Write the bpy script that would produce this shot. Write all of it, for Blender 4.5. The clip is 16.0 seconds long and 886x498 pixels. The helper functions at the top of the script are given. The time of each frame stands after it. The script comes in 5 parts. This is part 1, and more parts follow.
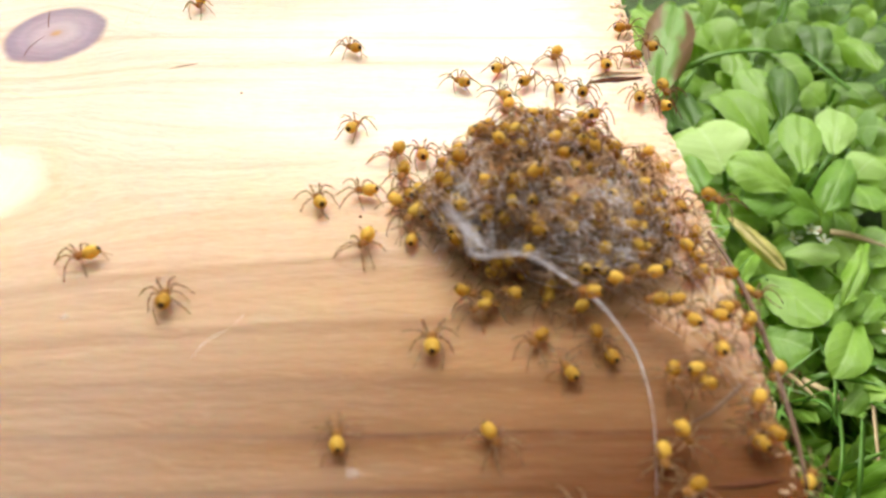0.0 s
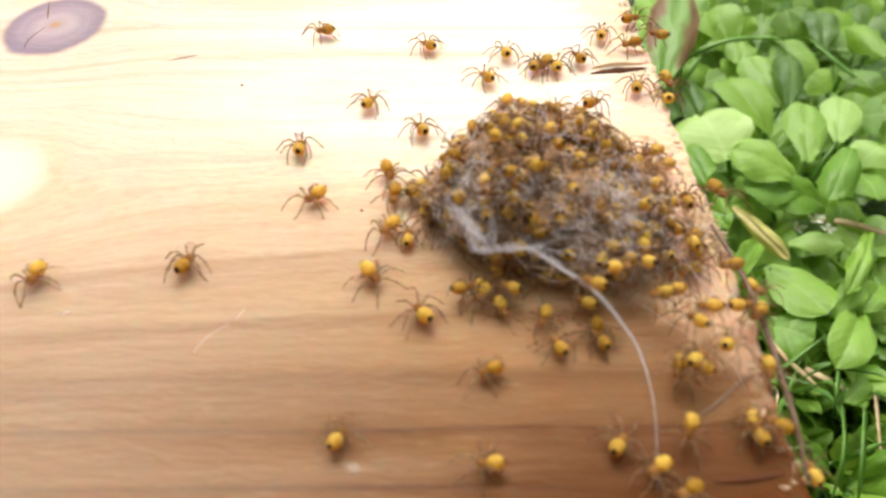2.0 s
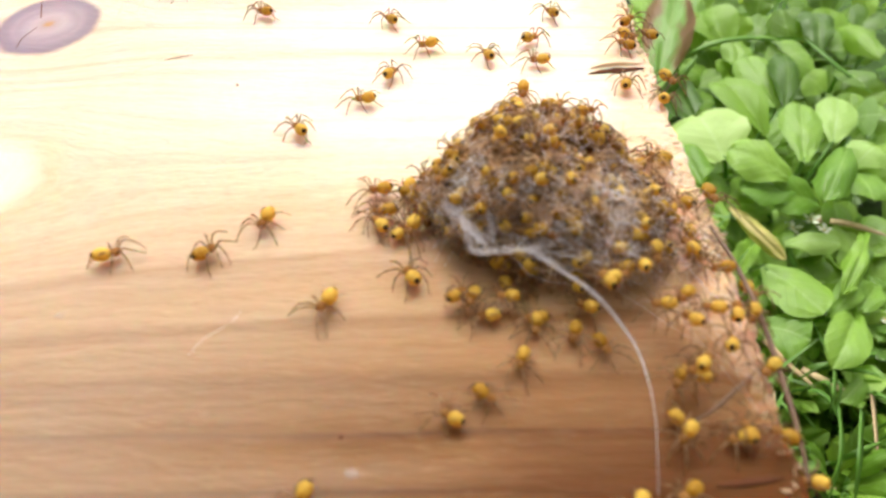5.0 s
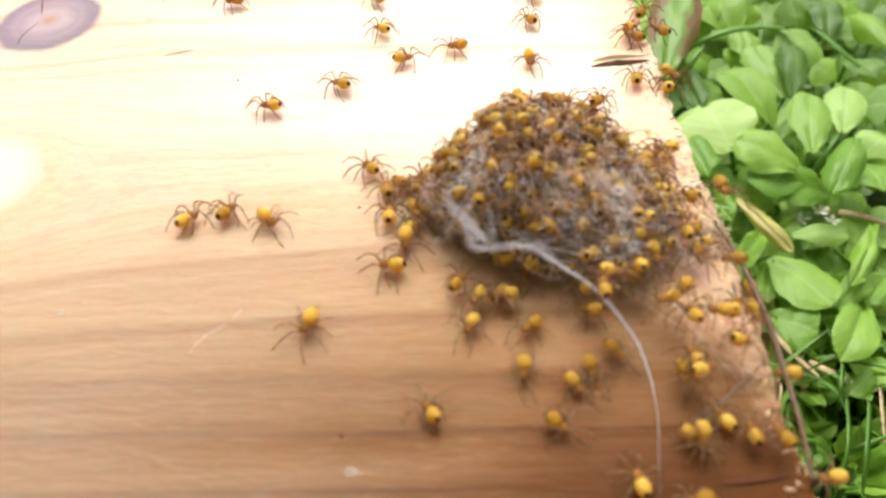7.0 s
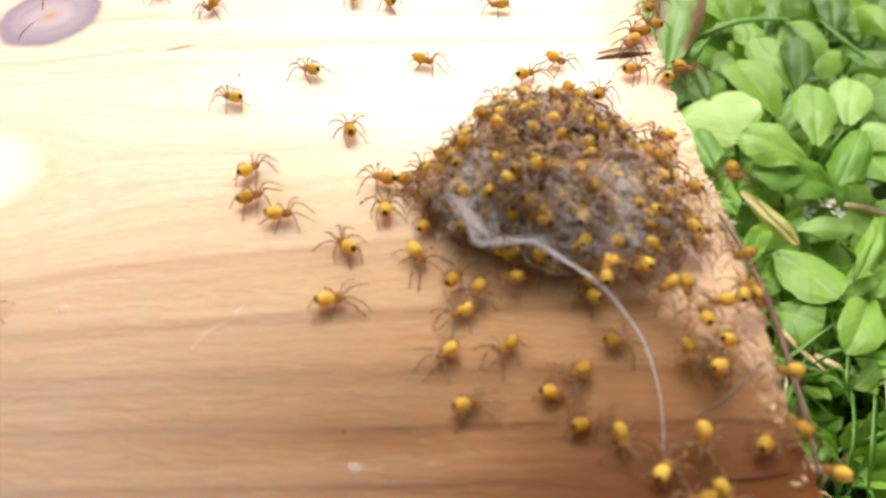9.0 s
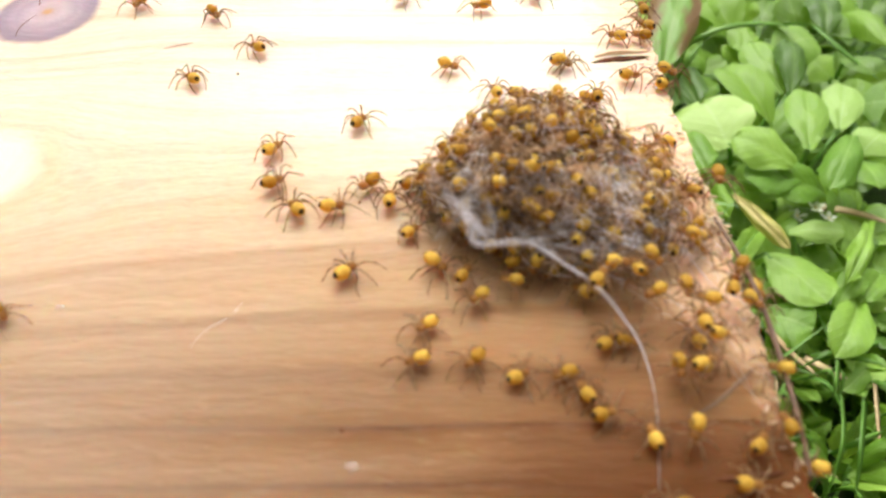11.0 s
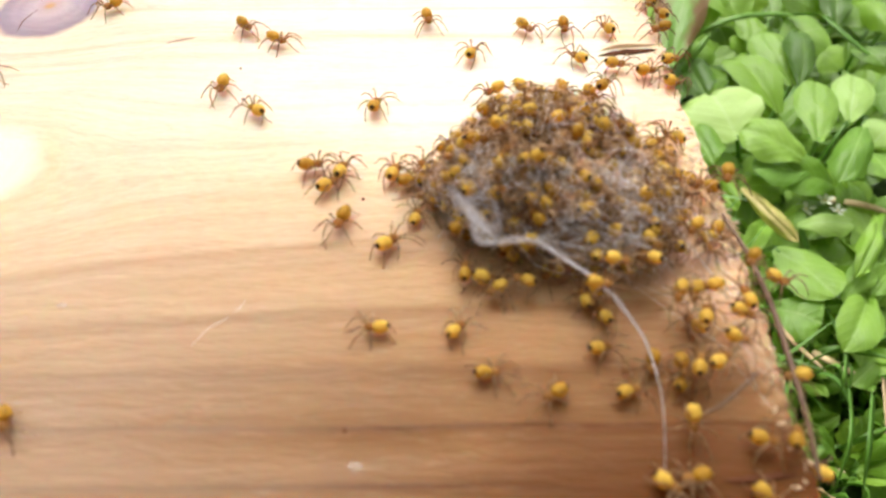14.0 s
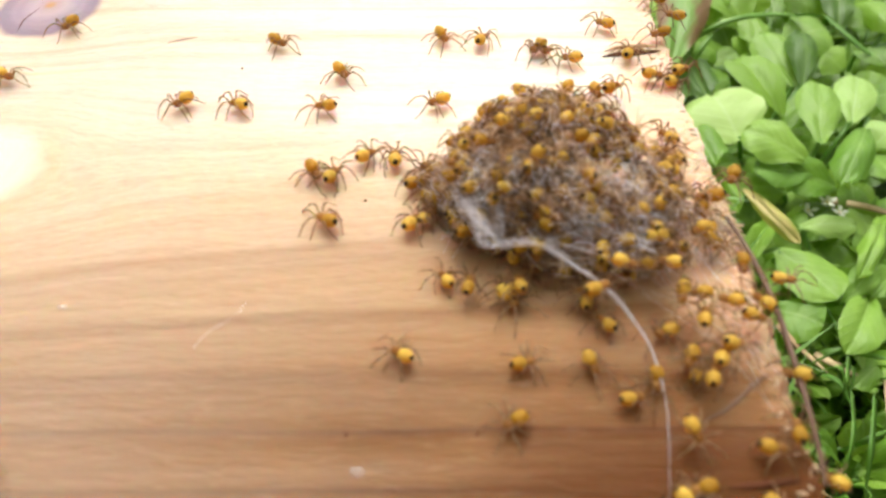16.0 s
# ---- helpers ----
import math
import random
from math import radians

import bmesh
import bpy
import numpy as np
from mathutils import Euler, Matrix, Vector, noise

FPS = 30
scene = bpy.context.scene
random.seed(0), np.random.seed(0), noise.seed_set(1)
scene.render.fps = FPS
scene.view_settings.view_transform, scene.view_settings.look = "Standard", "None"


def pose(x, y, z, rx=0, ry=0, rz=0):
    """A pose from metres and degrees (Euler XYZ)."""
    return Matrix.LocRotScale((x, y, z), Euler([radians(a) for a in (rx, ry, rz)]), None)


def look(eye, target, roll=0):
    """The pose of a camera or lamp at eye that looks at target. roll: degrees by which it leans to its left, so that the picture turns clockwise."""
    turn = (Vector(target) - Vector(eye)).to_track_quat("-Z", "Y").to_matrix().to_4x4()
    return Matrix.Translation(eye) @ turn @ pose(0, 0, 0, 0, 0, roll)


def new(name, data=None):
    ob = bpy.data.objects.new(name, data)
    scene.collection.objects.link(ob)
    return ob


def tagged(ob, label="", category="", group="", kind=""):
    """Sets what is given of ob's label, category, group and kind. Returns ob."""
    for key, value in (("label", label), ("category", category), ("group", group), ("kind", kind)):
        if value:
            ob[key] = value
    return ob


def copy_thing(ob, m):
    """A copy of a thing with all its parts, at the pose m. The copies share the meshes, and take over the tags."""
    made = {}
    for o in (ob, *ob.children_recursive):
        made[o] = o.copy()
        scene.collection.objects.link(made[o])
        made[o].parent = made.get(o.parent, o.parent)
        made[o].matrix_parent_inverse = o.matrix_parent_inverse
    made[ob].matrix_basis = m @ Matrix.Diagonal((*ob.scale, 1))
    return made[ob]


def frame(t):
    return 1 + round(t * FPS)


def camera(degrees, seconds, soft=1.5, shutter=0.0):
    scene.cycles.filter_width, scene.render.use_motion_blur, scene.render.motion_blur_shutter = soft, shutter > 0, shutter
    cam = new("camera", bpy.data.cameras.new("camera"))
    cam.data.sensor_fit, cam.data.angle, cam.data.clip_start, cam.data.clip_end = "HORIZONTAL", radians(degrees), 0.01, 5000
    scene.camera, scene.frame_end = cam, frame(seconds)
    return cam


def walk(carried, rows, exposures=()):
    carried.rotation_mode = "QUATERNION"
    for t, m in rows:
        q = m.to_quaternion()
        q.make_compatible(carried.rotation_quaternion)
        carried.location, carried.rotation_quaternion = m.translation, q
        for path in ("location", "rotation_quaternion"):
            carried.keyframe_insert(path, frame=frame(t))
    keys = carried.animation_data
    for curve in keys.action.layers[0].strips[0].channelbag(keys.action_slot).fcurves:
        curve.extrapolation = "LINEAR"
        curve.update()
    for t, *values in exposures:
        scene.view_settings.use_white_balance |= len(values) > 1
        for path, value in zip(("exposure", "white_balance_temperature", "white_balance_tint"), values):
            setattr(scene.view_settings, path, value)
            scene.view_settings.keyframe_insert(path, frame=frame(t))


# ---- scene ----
# ---- camera ----
cam = camera(66, 16.0, soft=2.5)
cam.data.dof.use_dof = True
cam.data.dof.focus_distance = 0.106
cam.data.dof.aperture_fstop = 32
walk(cam, [
    (0, pose(-0.00015, -0.04725, 0.05222, 42.818, -0.217, -0.258)),
    (0.5, pose(0.00033, -0.04646, 0.05249, 41.428, 0.005, -0.134)),
    (1, pose(0.00010, -0.04620, 0.05233, 41.257, 0.051, -0.055)),
    (1.5, pose(-0.00000, -0.04632, 0.05248, 41.429, 0.000, 0.000)),
    (2, pose(0.00003, -0.04663, 0.05253, 41.762, 0.031, -0.140)),
    (2.5, pose(-0.00010, -0.04676, 0.05235, 42.198, -0.028, -0.540)),
    (3, pose(-0.00016, -0.04665, 0.05242, 42.306, -0.102, -0.610)),
    (3.5, pose(-0.00034, -0.04647, 0.05227, 42.173, -0.164, -0.601)),
    (4, pose(-0.00028, -0.04624, 0.05224, 41.888, -0.236, -0.416)),
    (6.5, pose(0.00008, -0.04602, 0.05216, 41.634, 0.129, -0.376)),
    (7, pose(0.00044, -0.04547, 0.05218, 41.049, 0.413, -0.220)),
    (7.5, pose(0.00019, -0.04531, 0.05225, 40.707, 0.419, -0.004)),
    (8, pose(0.00056, -0.04489, 0.05215, 40.384, 0.564, -0.060)),
    (8.5, pose(0.00067, -0.04509, 0.05197, 40.197, 0.869, -0.117)),
    (9, pose(0.00057, -0.04522, 0.05190, 40.602, 0.814, -0.178)),
    (11.5, pose(-0.00007, -0.04542, 0.05235, 40.564, -0.127, -0.204)),
    (12, pose(0.00005, -0.04527, 0.05226, 40.792, -0.023, -0.228)),
    (12.5, pose(0.00013, -0.04507, 0.05207, 40.733, 0.151, -0.187)),
    (13, pose(0.00019, -0.04488, 0.05211, 40.395, 0.305, -0.070)),
    (13.5, pose(0.00030, -0.04457, 0.05215, 40.066, 0.375, 0.048)),
    (14, pose(0.00017, -0.04452, 0.05217, 39.849, 0.365, 0.105)),
    (14.5, pose(0.00040, -0.04468, 0.05209, 39.968, 0.461, -0.232)),
    (15, pose(0.00039, -0.04482, 0.05232, 39.966, 0.371, -0.245)),
    (15.5, pose(0.00048, -0.04473, 0.05216, 40.269, 0.462, -0.203)),
    (16, pose(-0.00006, -0.04404, 0.05199, 39.813, 0.280, 0.238)),
], exposures=((0, 0.76, 6700, 12), (3.5, 0.78, 6700, 12), (7, 0.85, 6700, 12), (12.5, 0.85, 6700, 12), (16.0, 0.79, 6700, 12)))

# ---- light: bright overcast sky, soft sun from beyond the board ----
SUN_ELEVATION, SUN_AZIMUTH = radians(56), radians(3)   # azimuth from +y towards -x
world = bpy.data.worlds.new("overcast_sky")
scene.world = world
world.use_nodes = True
sky = world.node_tree.nodes.new("ShaderNodeTexSky")
sky.sky_type, sky.sun_disc = "NISHITA", False
sky.sun_elevation, sky.sun_rotation = SUN_ELEVATION, -SUN_AZIMUTH
sky.dust_density, sky.air_density = 5.0, 1.0
sky_bg = world.node_tree.nodes["Background"]
sky_bg.inputs["Strength"].default_value = 0.15
haze = world.node_tree.nodes.new("ShaderNodeHueSaturation")   # thin cloud takes most of the blue away
haze.inputs["Saturation"].default_value = 0.0
world.node_tree.links.new(sky.outputs["Color"], haze.inputs["Color"])
world.node_tree.links.new(haze.outputs["Color"], sky_bg.inputs["Color"])
sun_data = bpy.data.lights.new("sun", "SUN")
sun_data.energy, sun_data.angle, sun_data.color = 1.65, radians(42), (1.0, 0.96, 0.9)
sun = new("sun", sun_data)
to_sun = Vector((-math.sin(SUN_AZIMUTH) * math.cos(SUN_ELEVATION), math.cos(SUN_AZIMUTH) * math.cos(SUN_ELEVATION), math.sin(SUN_ELEVATION)))
sun.matrix_basis = look(to_sun * 2, (0, 0, 0))

MM = 0.001


# ---- materials ----
class Nodes:
    """A short hand for node trees."""

    def __init__(self, name):
        self.mat = bpy.data.materials.new(name)
        self.mat.use_nodes = True
        self.tree = self.mat.node_tree
        self.bsdf = self.tree.nodes["Principled BSDF"]
        self.out = self.tree.nodes["Material Output"]

    def add(self, kind):
        return self.tree.nodes.new("ShaderNode" + kind)

    def attribute(self, name):
        node = self.add("Attribute")
        node.attribute_name = name
        return node.outputs["Fac"]

    def link(self, a, b):
        self.tree.links.new(a, b)

    def put(self, socket, value):
        if isinstance(value, bpy.types.NodeSocket):
            self.link(value, socket)
        else:
            socket.default_value = value

    def math(self, op, a, b=0.0, clamp=False):
        node = self.add("Math")
        node.operation, node.use_clamp = op, clamp
        self.put(node.inputs[0], a)
        self.put(node.inputs[1], b)
        return node.outputs[0]

    def noise(self, vector, scale, detail=3.0, rough=0.55, distort=0.0):
        node = self.add("TexNoise")
        self.put(node.inputs["Vector"], vector)
        node.inputs["Scale"].default_value = scale
        node.inputs["Detail"].default_value = detail
        node.inputs["Roughness"].default_value = rough
        node.inputs["Distortion"].default_value = distort
        return node.outputs["Fac"]

    def ramp(self, fac, stops, mode="LINEAR"):
        node = self.add("ValToRGB")
        node.color_ramp.interpolation = mode
        els = node.color_ramp.elements
        while len(els) < len(stops):
            els.new(0.5)
        for el, (at, colour) in zip(els, stops):
            el.position = at
            el.color = (*colour, 1) if len(colour) == 3 else colour
        self.put(node.inputs[0], fac)
        return node.outputs["Color"]

    def mix(self, fac, a, b, how="MIX"):
        node = self.add("Mix")
        node.data_type, node.blend_type = "RGBA", how
        self.put(node.inputs["Factor"], fac)
        for socket, value in ((node.inputs[6], a), (node.inputs[7], b)):
            self.put(socket, (*value, 1) if isinstance(value, tuple) and len(value) == 3 else value)
        return node.outputs[2]

    def coords(self, kind="Object"):
        return self.add("TexCoord").outputs[kind]

    def bump(self, height, strength=0.3, distance=0.0001):
        node = self.add("Bump")
        node.inputs["Strength"].default_value = strength
        node.inputs["Distance"].default_value = distance
        self.link(height, node.inputs["Height"])
        self.link(node.outputs[0], self.bsdf.inputs["Normal"])

    def shine_through(self, colour, share):
        thin, both = self.add("BsdfTranslucent"), self.add("MixShader")
        self.put(thin.inputs["Color"], (*colour, 1) if isinstance(colour, tuple) else colour)
        both.inputs[0].default_value = share
        self.link(self.bsdf.outputs[0], both.inputs[1])
        self.link(thin.outputs[0], both.inputs[2])
        self.link(both.outputs[0], self.out.inputs["Surface"])

    def random(self):
        return self.add("ObjectInfo").outputs["Random"]

    def set(self, **values):
        for key, value in values.items():
            key = key.replace("_", " ")
            self.put(self.bsdf.inputs[key], (*value, 1) if key == "Base Color" and isinstance(value, tuple) else value)
        return self


def pine():
    """Planed pine: growth rings along the board, fine fibres, two knots."""
    n = Nodes("planed_pine")
    grain = n.attribute("grain")
    knot = n.attribute("knot")
    loop = n.attribute("loop")
    xyz = n.add("SeparateXYZ")
    n.link(n.coords(), xyz.inputs[0])
    along = xyz.outputs["X"]

    def fibre(sx, sg, scale, **kw):
        v = n.add("CombineXYZ")
        n.link(n.math("MULTIPLY", along, sx), v.inputs[0])
        n.link(n.math("MULTIPLY", grain, sg), v.inputs[1])
        return n.noise(v.outputs[0], scale, **kw)

    wobble = n.math("MULTIPLY", n.math("SUBTRACT", fibre(26, 150, 1.0, detail=4), 0.5), 0.0016)
    g = n.math("ADD", grain, wobble)
    at = n.math("DIVIDE", n.math("ADD", g, 0.034), 0.094, clamp=True)

    def s(mm):
        return (mm + 34) / 94

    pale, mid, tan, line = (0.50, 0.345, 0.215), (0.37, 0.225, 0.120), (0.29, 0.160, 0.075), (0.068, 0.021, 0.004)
    # sapwood, whitened to hold the glare on the far part of the board
    sap_lit = (0.76, 0.68, 0.56)
    # brown heartwood, darkened further to paint the shade on the near board
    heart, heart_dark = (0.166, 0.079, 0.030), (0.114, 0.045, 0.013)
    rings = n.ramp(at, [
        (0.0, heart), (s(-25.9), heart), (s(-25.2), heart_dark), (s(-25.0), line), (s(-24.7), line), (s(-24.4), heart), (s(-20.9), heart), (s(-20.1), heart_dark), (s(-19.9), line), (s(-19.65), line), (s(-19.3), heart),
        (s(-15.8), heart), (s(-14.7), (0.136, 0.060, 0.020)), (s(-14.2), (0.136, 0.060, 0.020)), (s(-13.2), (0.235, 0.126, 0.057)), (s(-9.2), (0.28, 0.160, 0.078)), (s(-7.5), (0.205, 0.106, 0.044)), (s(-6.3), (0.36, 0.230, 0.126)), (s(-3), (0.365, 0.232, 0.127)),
        (s(0.2), (0.38, 0.248, 0.15)), (s(1.5), (0.33, 0.202, 0.112)), (s(2.3), (0.47, 0.33, 0.215)), (s(8), (0.56, 0.41, 0.27)), (s(14), (0.68, 0.56, 0.42)), (s(20), sap_lit), (s(35.0), sap_lit), (s(36.2), (0.64, 0.51, 0.37)), (s(37.0), sap_lit),
        (s(42.8), sap_lit), (s(43.4), (0.64, 0.51, 0.37)), (s(43.9), sap_lit), (1.0, sap_lit)])
    # all rings mixed to pale tan away from the sawn end
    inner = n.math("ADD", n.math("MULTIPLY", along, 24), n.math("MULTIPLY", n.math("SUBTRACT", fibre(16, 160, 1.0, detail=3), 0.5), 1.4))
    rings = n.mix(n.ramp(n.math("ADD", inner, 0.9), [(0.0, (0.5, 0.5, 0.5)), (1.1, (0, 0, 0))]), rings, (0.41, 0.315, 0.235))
    fine = fibre(650, 3600, 1.0, detail=4, rough=0.65)
    broad = fibre(22, 420, 1.0, detail=4)
    colour = n.mix(n.ramp(fine, [(0.45, (0, 0, 0)), (0.72, (0.2, 0.2, 0.2))]), rings, (0.19, 0.085, 0.028))
    colour = n.mix(n.ramp(broad, [(0.45, (0, 0, 0)), (0.78, (0.3, 0.3, 0.3))]), colour, (0.19, 0.09, 0.034))
    blotch = n.noise(n.coords(), 45, detail=4)
    colour = n.mix(n.ramp(blotch, [(0.4, (0, 0, 0)), (0.75, (0.22, 0.22, 0.22))]), colour, (0.36, 0.21, 0.10))
    flecks = fibre(260, 1900, 1.0, detail=3, rough=0.6)
    colour = n.mix(n.ramp(flecks, [(0.56, (0, 0, 0)), (0.68, (0.09, 0.09, 0.09))]), colour, (0.56, 0.43, 0.30))
    # short dark pores; highlights painted pale on lips where the plane lifted the grain
    lips = fibre(210, 900, 1.0, detail=5, rough=0.7, distort=0.8)
    colour = n.mix(n.ramp(lips, [(0.28, (0.16, 0.16, 0.16)), (0.42, (0, 0, 0))]), colour, (0.17, 0.080, 0.030))
    colour = n.mix(n.ramp(lips, [(0.58, (0, 0, 0)), (0.74, (0.10, 0.10, 0.10))]), colour, (0.60, 0.46, 0.32))
    # shade in the near corner, painted as a reddish-brown patch in the heartwood
    spot = n.add("CombineXYZ")
    n.link(n.math("MULTIPLY", n.math("SUBTRACT", along, 0.019), 46), spot.inputs[0])
    n.link(n.math("MULTIPLY", n.math("ADD", xyz.outputs["Y"], 0.0265), 118), spot.inputs[1])
    far = n.add("VectorMath")
    far.operation = "LENGTH"
    n.link(spot.outputs[0], far.inputs[0])
    corner_shade = n.math("ADD", far.outputs["Value"], n.math("MULTIPLY", n.math("SUBTRACT", broad, 0.5), 1.2))
    colour = n.mix(n.ramp(corner_shade, [(0.2, (0.9, 0.9, 0.9)), (0.6, (0.68, 0.68, 0.68)), (1.35, (0, 0, 0))]), colour, (0.080, 0.024, 0.004))
    # raised, pale grain torn by the saw near the board's end
    fuzz = n.noise(n.coords(), 420, detail=4)
    reach = n.math("SUBTRACT", 0.0290, n.math("MULTIPLY", n.math("MULTIPLY", n.math("ADD", xyz.outputs["Y"], 0.020), 70, clamp=True), 0.0105))
    near_end = n.math("ADD", n.math("MULTIPLY", n.math("SUBTRACT", along, reach), 130), n.math("MULTIPLY", n.math("SUBTRACT", fuzz, 0.3), 1.5))
    colour = n.mix(n.ramp(near_end, [(0.3, (0, 0, 0)), (2.6, (0.68, 0.68, 0.68))]), colour, (0.62, 0.43, 0.28))
    # the pale loop of a second, buried knot, with a soft brown rim
    lp = n.math("ADD", loop, n.math("MULTIPLY", n.math("SUBTRACT", n.noise(n.coords(), 120, detail=3), 0.5), 0.25))
    colour = n.mix(n.ramp(lp, [(0.0, (0.9, 0.9, 0.9)), (0.6, (0.75, 0.75, 0.75)), (0.85, (0, 0, 0))]), colour, (0.71, 0.60, 0.44))
    colour = n.mix(n.ramp(n.math("MULTIPLY", lp, 0.5), [(0.36, (0, 0, 0)), (0.47, (0.36, 0.36, 0.36)), (0.56, (0.24, 0.24, 0.24)), (0.80, (0, 0, 0))]), colour, (0.50, 0.32, 0.17))
    # the dark knot with its rings and pale heart
    ringing = n.noise(n.coords(), 260, detail=3)
    k = n.math("ADD", knot, n.math("MULTIPLY", n.math("SUBTRACT", ringing, 0.5), 0.16))
    dark = n.ramp(k, [(0.0, (0.40, 0.20, 0.07)), (0.07, (0.34, 0.20, 0.12)), (0.13, (0.31, 0.235, 0.235)), (0.30, (0.335, 0.265, 0.285)), (0.42, (0.29, 0.23, 0.255)), (0.52, (0.25, 0.195, 0.225)), (0.62, (0.26, 0.20, 0.23)),
                      (0.74, (0.215, 0.165, 0.20)), (0.86, (0.20, 0.15, 0.185)), (0.95, (0.15, 0.105, 0.13)), (1.0, (0.24, 0.15, 0.12))])
    colour = n.mix(n.ramp(k, [(0.86, (1, 1, 1)), (1.08, (0, 0, 0))]), colour, dark)
    halo = n.ramp(knot, [(0.95, (0.55, 0.55, 0.55)), (1.5, (0, 0, 0))])
    colour = n.mix(n.math("MULTIPLY", halo, n.ramp(knot, [(0.98, (0, 0, 0)), (1.08, (1, 1, 1))])), colour, (0.36, 0.22, 0.11))
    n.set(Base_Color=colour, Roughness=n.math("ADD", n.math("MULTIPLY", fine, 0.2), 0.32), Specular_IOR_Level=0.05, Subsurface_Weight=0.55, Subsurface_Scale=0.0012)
    n.bsdf.inputs["Subsurface Radius"].default_value = (2.2, 0.5, 0.15)
    ripple = fibre(150, 800, 1.0, detail=3)
    n.bump(n.math("ADD", n.math("MULTIPLY", fine, 0.25), n.math("ADD", n.math("MULTIPLY", ripple, 0.8), n.math("MULTIPLY", lips, 1.1))), 0.7, 0.00025)
    return n.mat


def plain(name, a, b, scale, rough=0.6, bump=0.2, depth=0.0001, thin=0.0, **more):
    """Two colours mottled at two scales, with random change from object to object."""
    n = Nodes(name)
    c = n.coords()
    big, small = n.noise(c, scale, detail=4), n.noise(c, scale * 7, detail=3)
    f = n.math("ADD", n.math("MULTIPLY", big, 0.7), n.math("MULTIPLY", small, 0.3))
    f = n.math("ADD", f, n.math("MULTIPLY", n.math("SUBTRACT", n.random(), 0.5), 0.25))
    n.set(Base_Color=n.ramp(f, [(0.3, a), (0.7, b)]), Roughness=rough, **more)
    if bump:
        n.bump(small, bump, depth)
    if thin:
        n.shine_through(b, thin)
    return n.mat


def leaf_material(name, dark, light, rib, edge=None):
    """A leaf: blotches, side veins, a pale midrib; light shines through."""
    n = Nodes(name)
    c = n.coords()
    xyz = n.add("SeparateXYZ")
    n.link(c, xyz.inputs[0])
    across = n.math("ABSOLUTE", xyz.outputs["Y"])
    f = n.math("ADD", n.math("MULTIPLY", n.noise(c, 3, detail=4), 0.5), n.math("MULTIPLY", n.random(), 0.65))
    colour = n.ramp(f, [(0.28, dark), (0.85, light)])
    veins = n.math("SINE", n.math("MULTIPLY", n.math("SUBTRACT", xyz.outputs["X"], n.math("MULTIPLY", across, 0.9)), 40))
    veins = n.ramp(veins, [(0.6, (0, 0, 0)), (1.0, (1, 1, 1))])
    colour = n.mix(n.math("MULTIPLY", veins, 0.05), colour, rib)
    colour = n.mix(n.ramp(across, [(0.006, (0.32, 0.32, 0.32)), (0.035, (0, 0, 0))]), colour, rib)
    spots = n.noise(c, 22, detail=3)
    colour = n.mix(n.ramp(spots, [(0.66, (0, 0, 0)), (0.76, (0.35, 0.35, 0.35))]), colour, (0.15, 0.13, 0.04))
    if edge:
        # one margin has died back
        rim = n.math("ADD", n.math("MULTIPLY", across, 2.0), n.math("MULTIPLY", n.math("SUBTRACT", n.noise(c, 5, detail=4), 0.5), 1.1))
        colour = n.mix(n.ramp(rim, [(0.32, (0, 0, 0)), (0.62, (0.95, 0.95, 0.95))]), colour, edge)
    n.set(Base_Color=colour, Roughness=n.math("ADD", 0.33, n.math("MULTIPLY", spots, 0.25)), Specular_IOR_Level=0.5)
    n.bump(n.math("ADD", n.noise(c, 7, detail=4), n.math("MULTIPLY", veins, 0.35)), 0.45, 0.0006)
    n.shine_through(n.mix(0.5, colour, (0.34, 0.50, 0.04)), 0.42)
    return n.mat


def silk_material(name="spider_silk", share=0.82):
    """Spider silk: fine white fibres, half see-through."""
    n = Nodes(name)
    n.set(Base_Color=(0.88, 0.88, 0.90), Roughness=0.35, Specular_IOR_Level=0.6)
    n.shine_through((0.88, 0.88, 0.92), 0.5)
    body = n.out.inputs["Surface"].links[0].from_socket
    clear = n.add("BsdfTransparent")
    both = n.add("MixShader")
    both.inputs[0].default_value = share
    n.link(clear.outputs[0], both.inputs[1])
    n.link(body, both.inputs[2])
    n.link(both.outputs[0], n.out.inputs["Surface"])
    return n.mat


def veil_material():
    """A torn veil of silk: mostly clear, milky where fibres gather."""
    n = Nodes("silk_veil")
    c = n.coords()
    n.set(Base_Color=(0.80, 0.77, 0.72), Roughness=0.6)
    clear, both = n.add("BsdfTransparent"), n.add("MixShader")
    f = n.math("MULTIPLY", n.noise(c, 260, detail=5, rough=0.65), n.noise(c, 1500, detail=3, distort=1.5))
    n.link(n.ramp(f, [(0.20, (0.0, 0.0, 0.0)), (0.36, (0.22, 0.22, 0.22)), (0.5, (0.45, 0.45, 0.45))]), both.inputs[0])
    n.link(clear.outputs[0], both.inputs[1])
    n.link(n.bsdf.outputs[0], both.inputs[2])
    n.link(both.outputs[0], n.out.inputs["Surface"])
    return n.mat


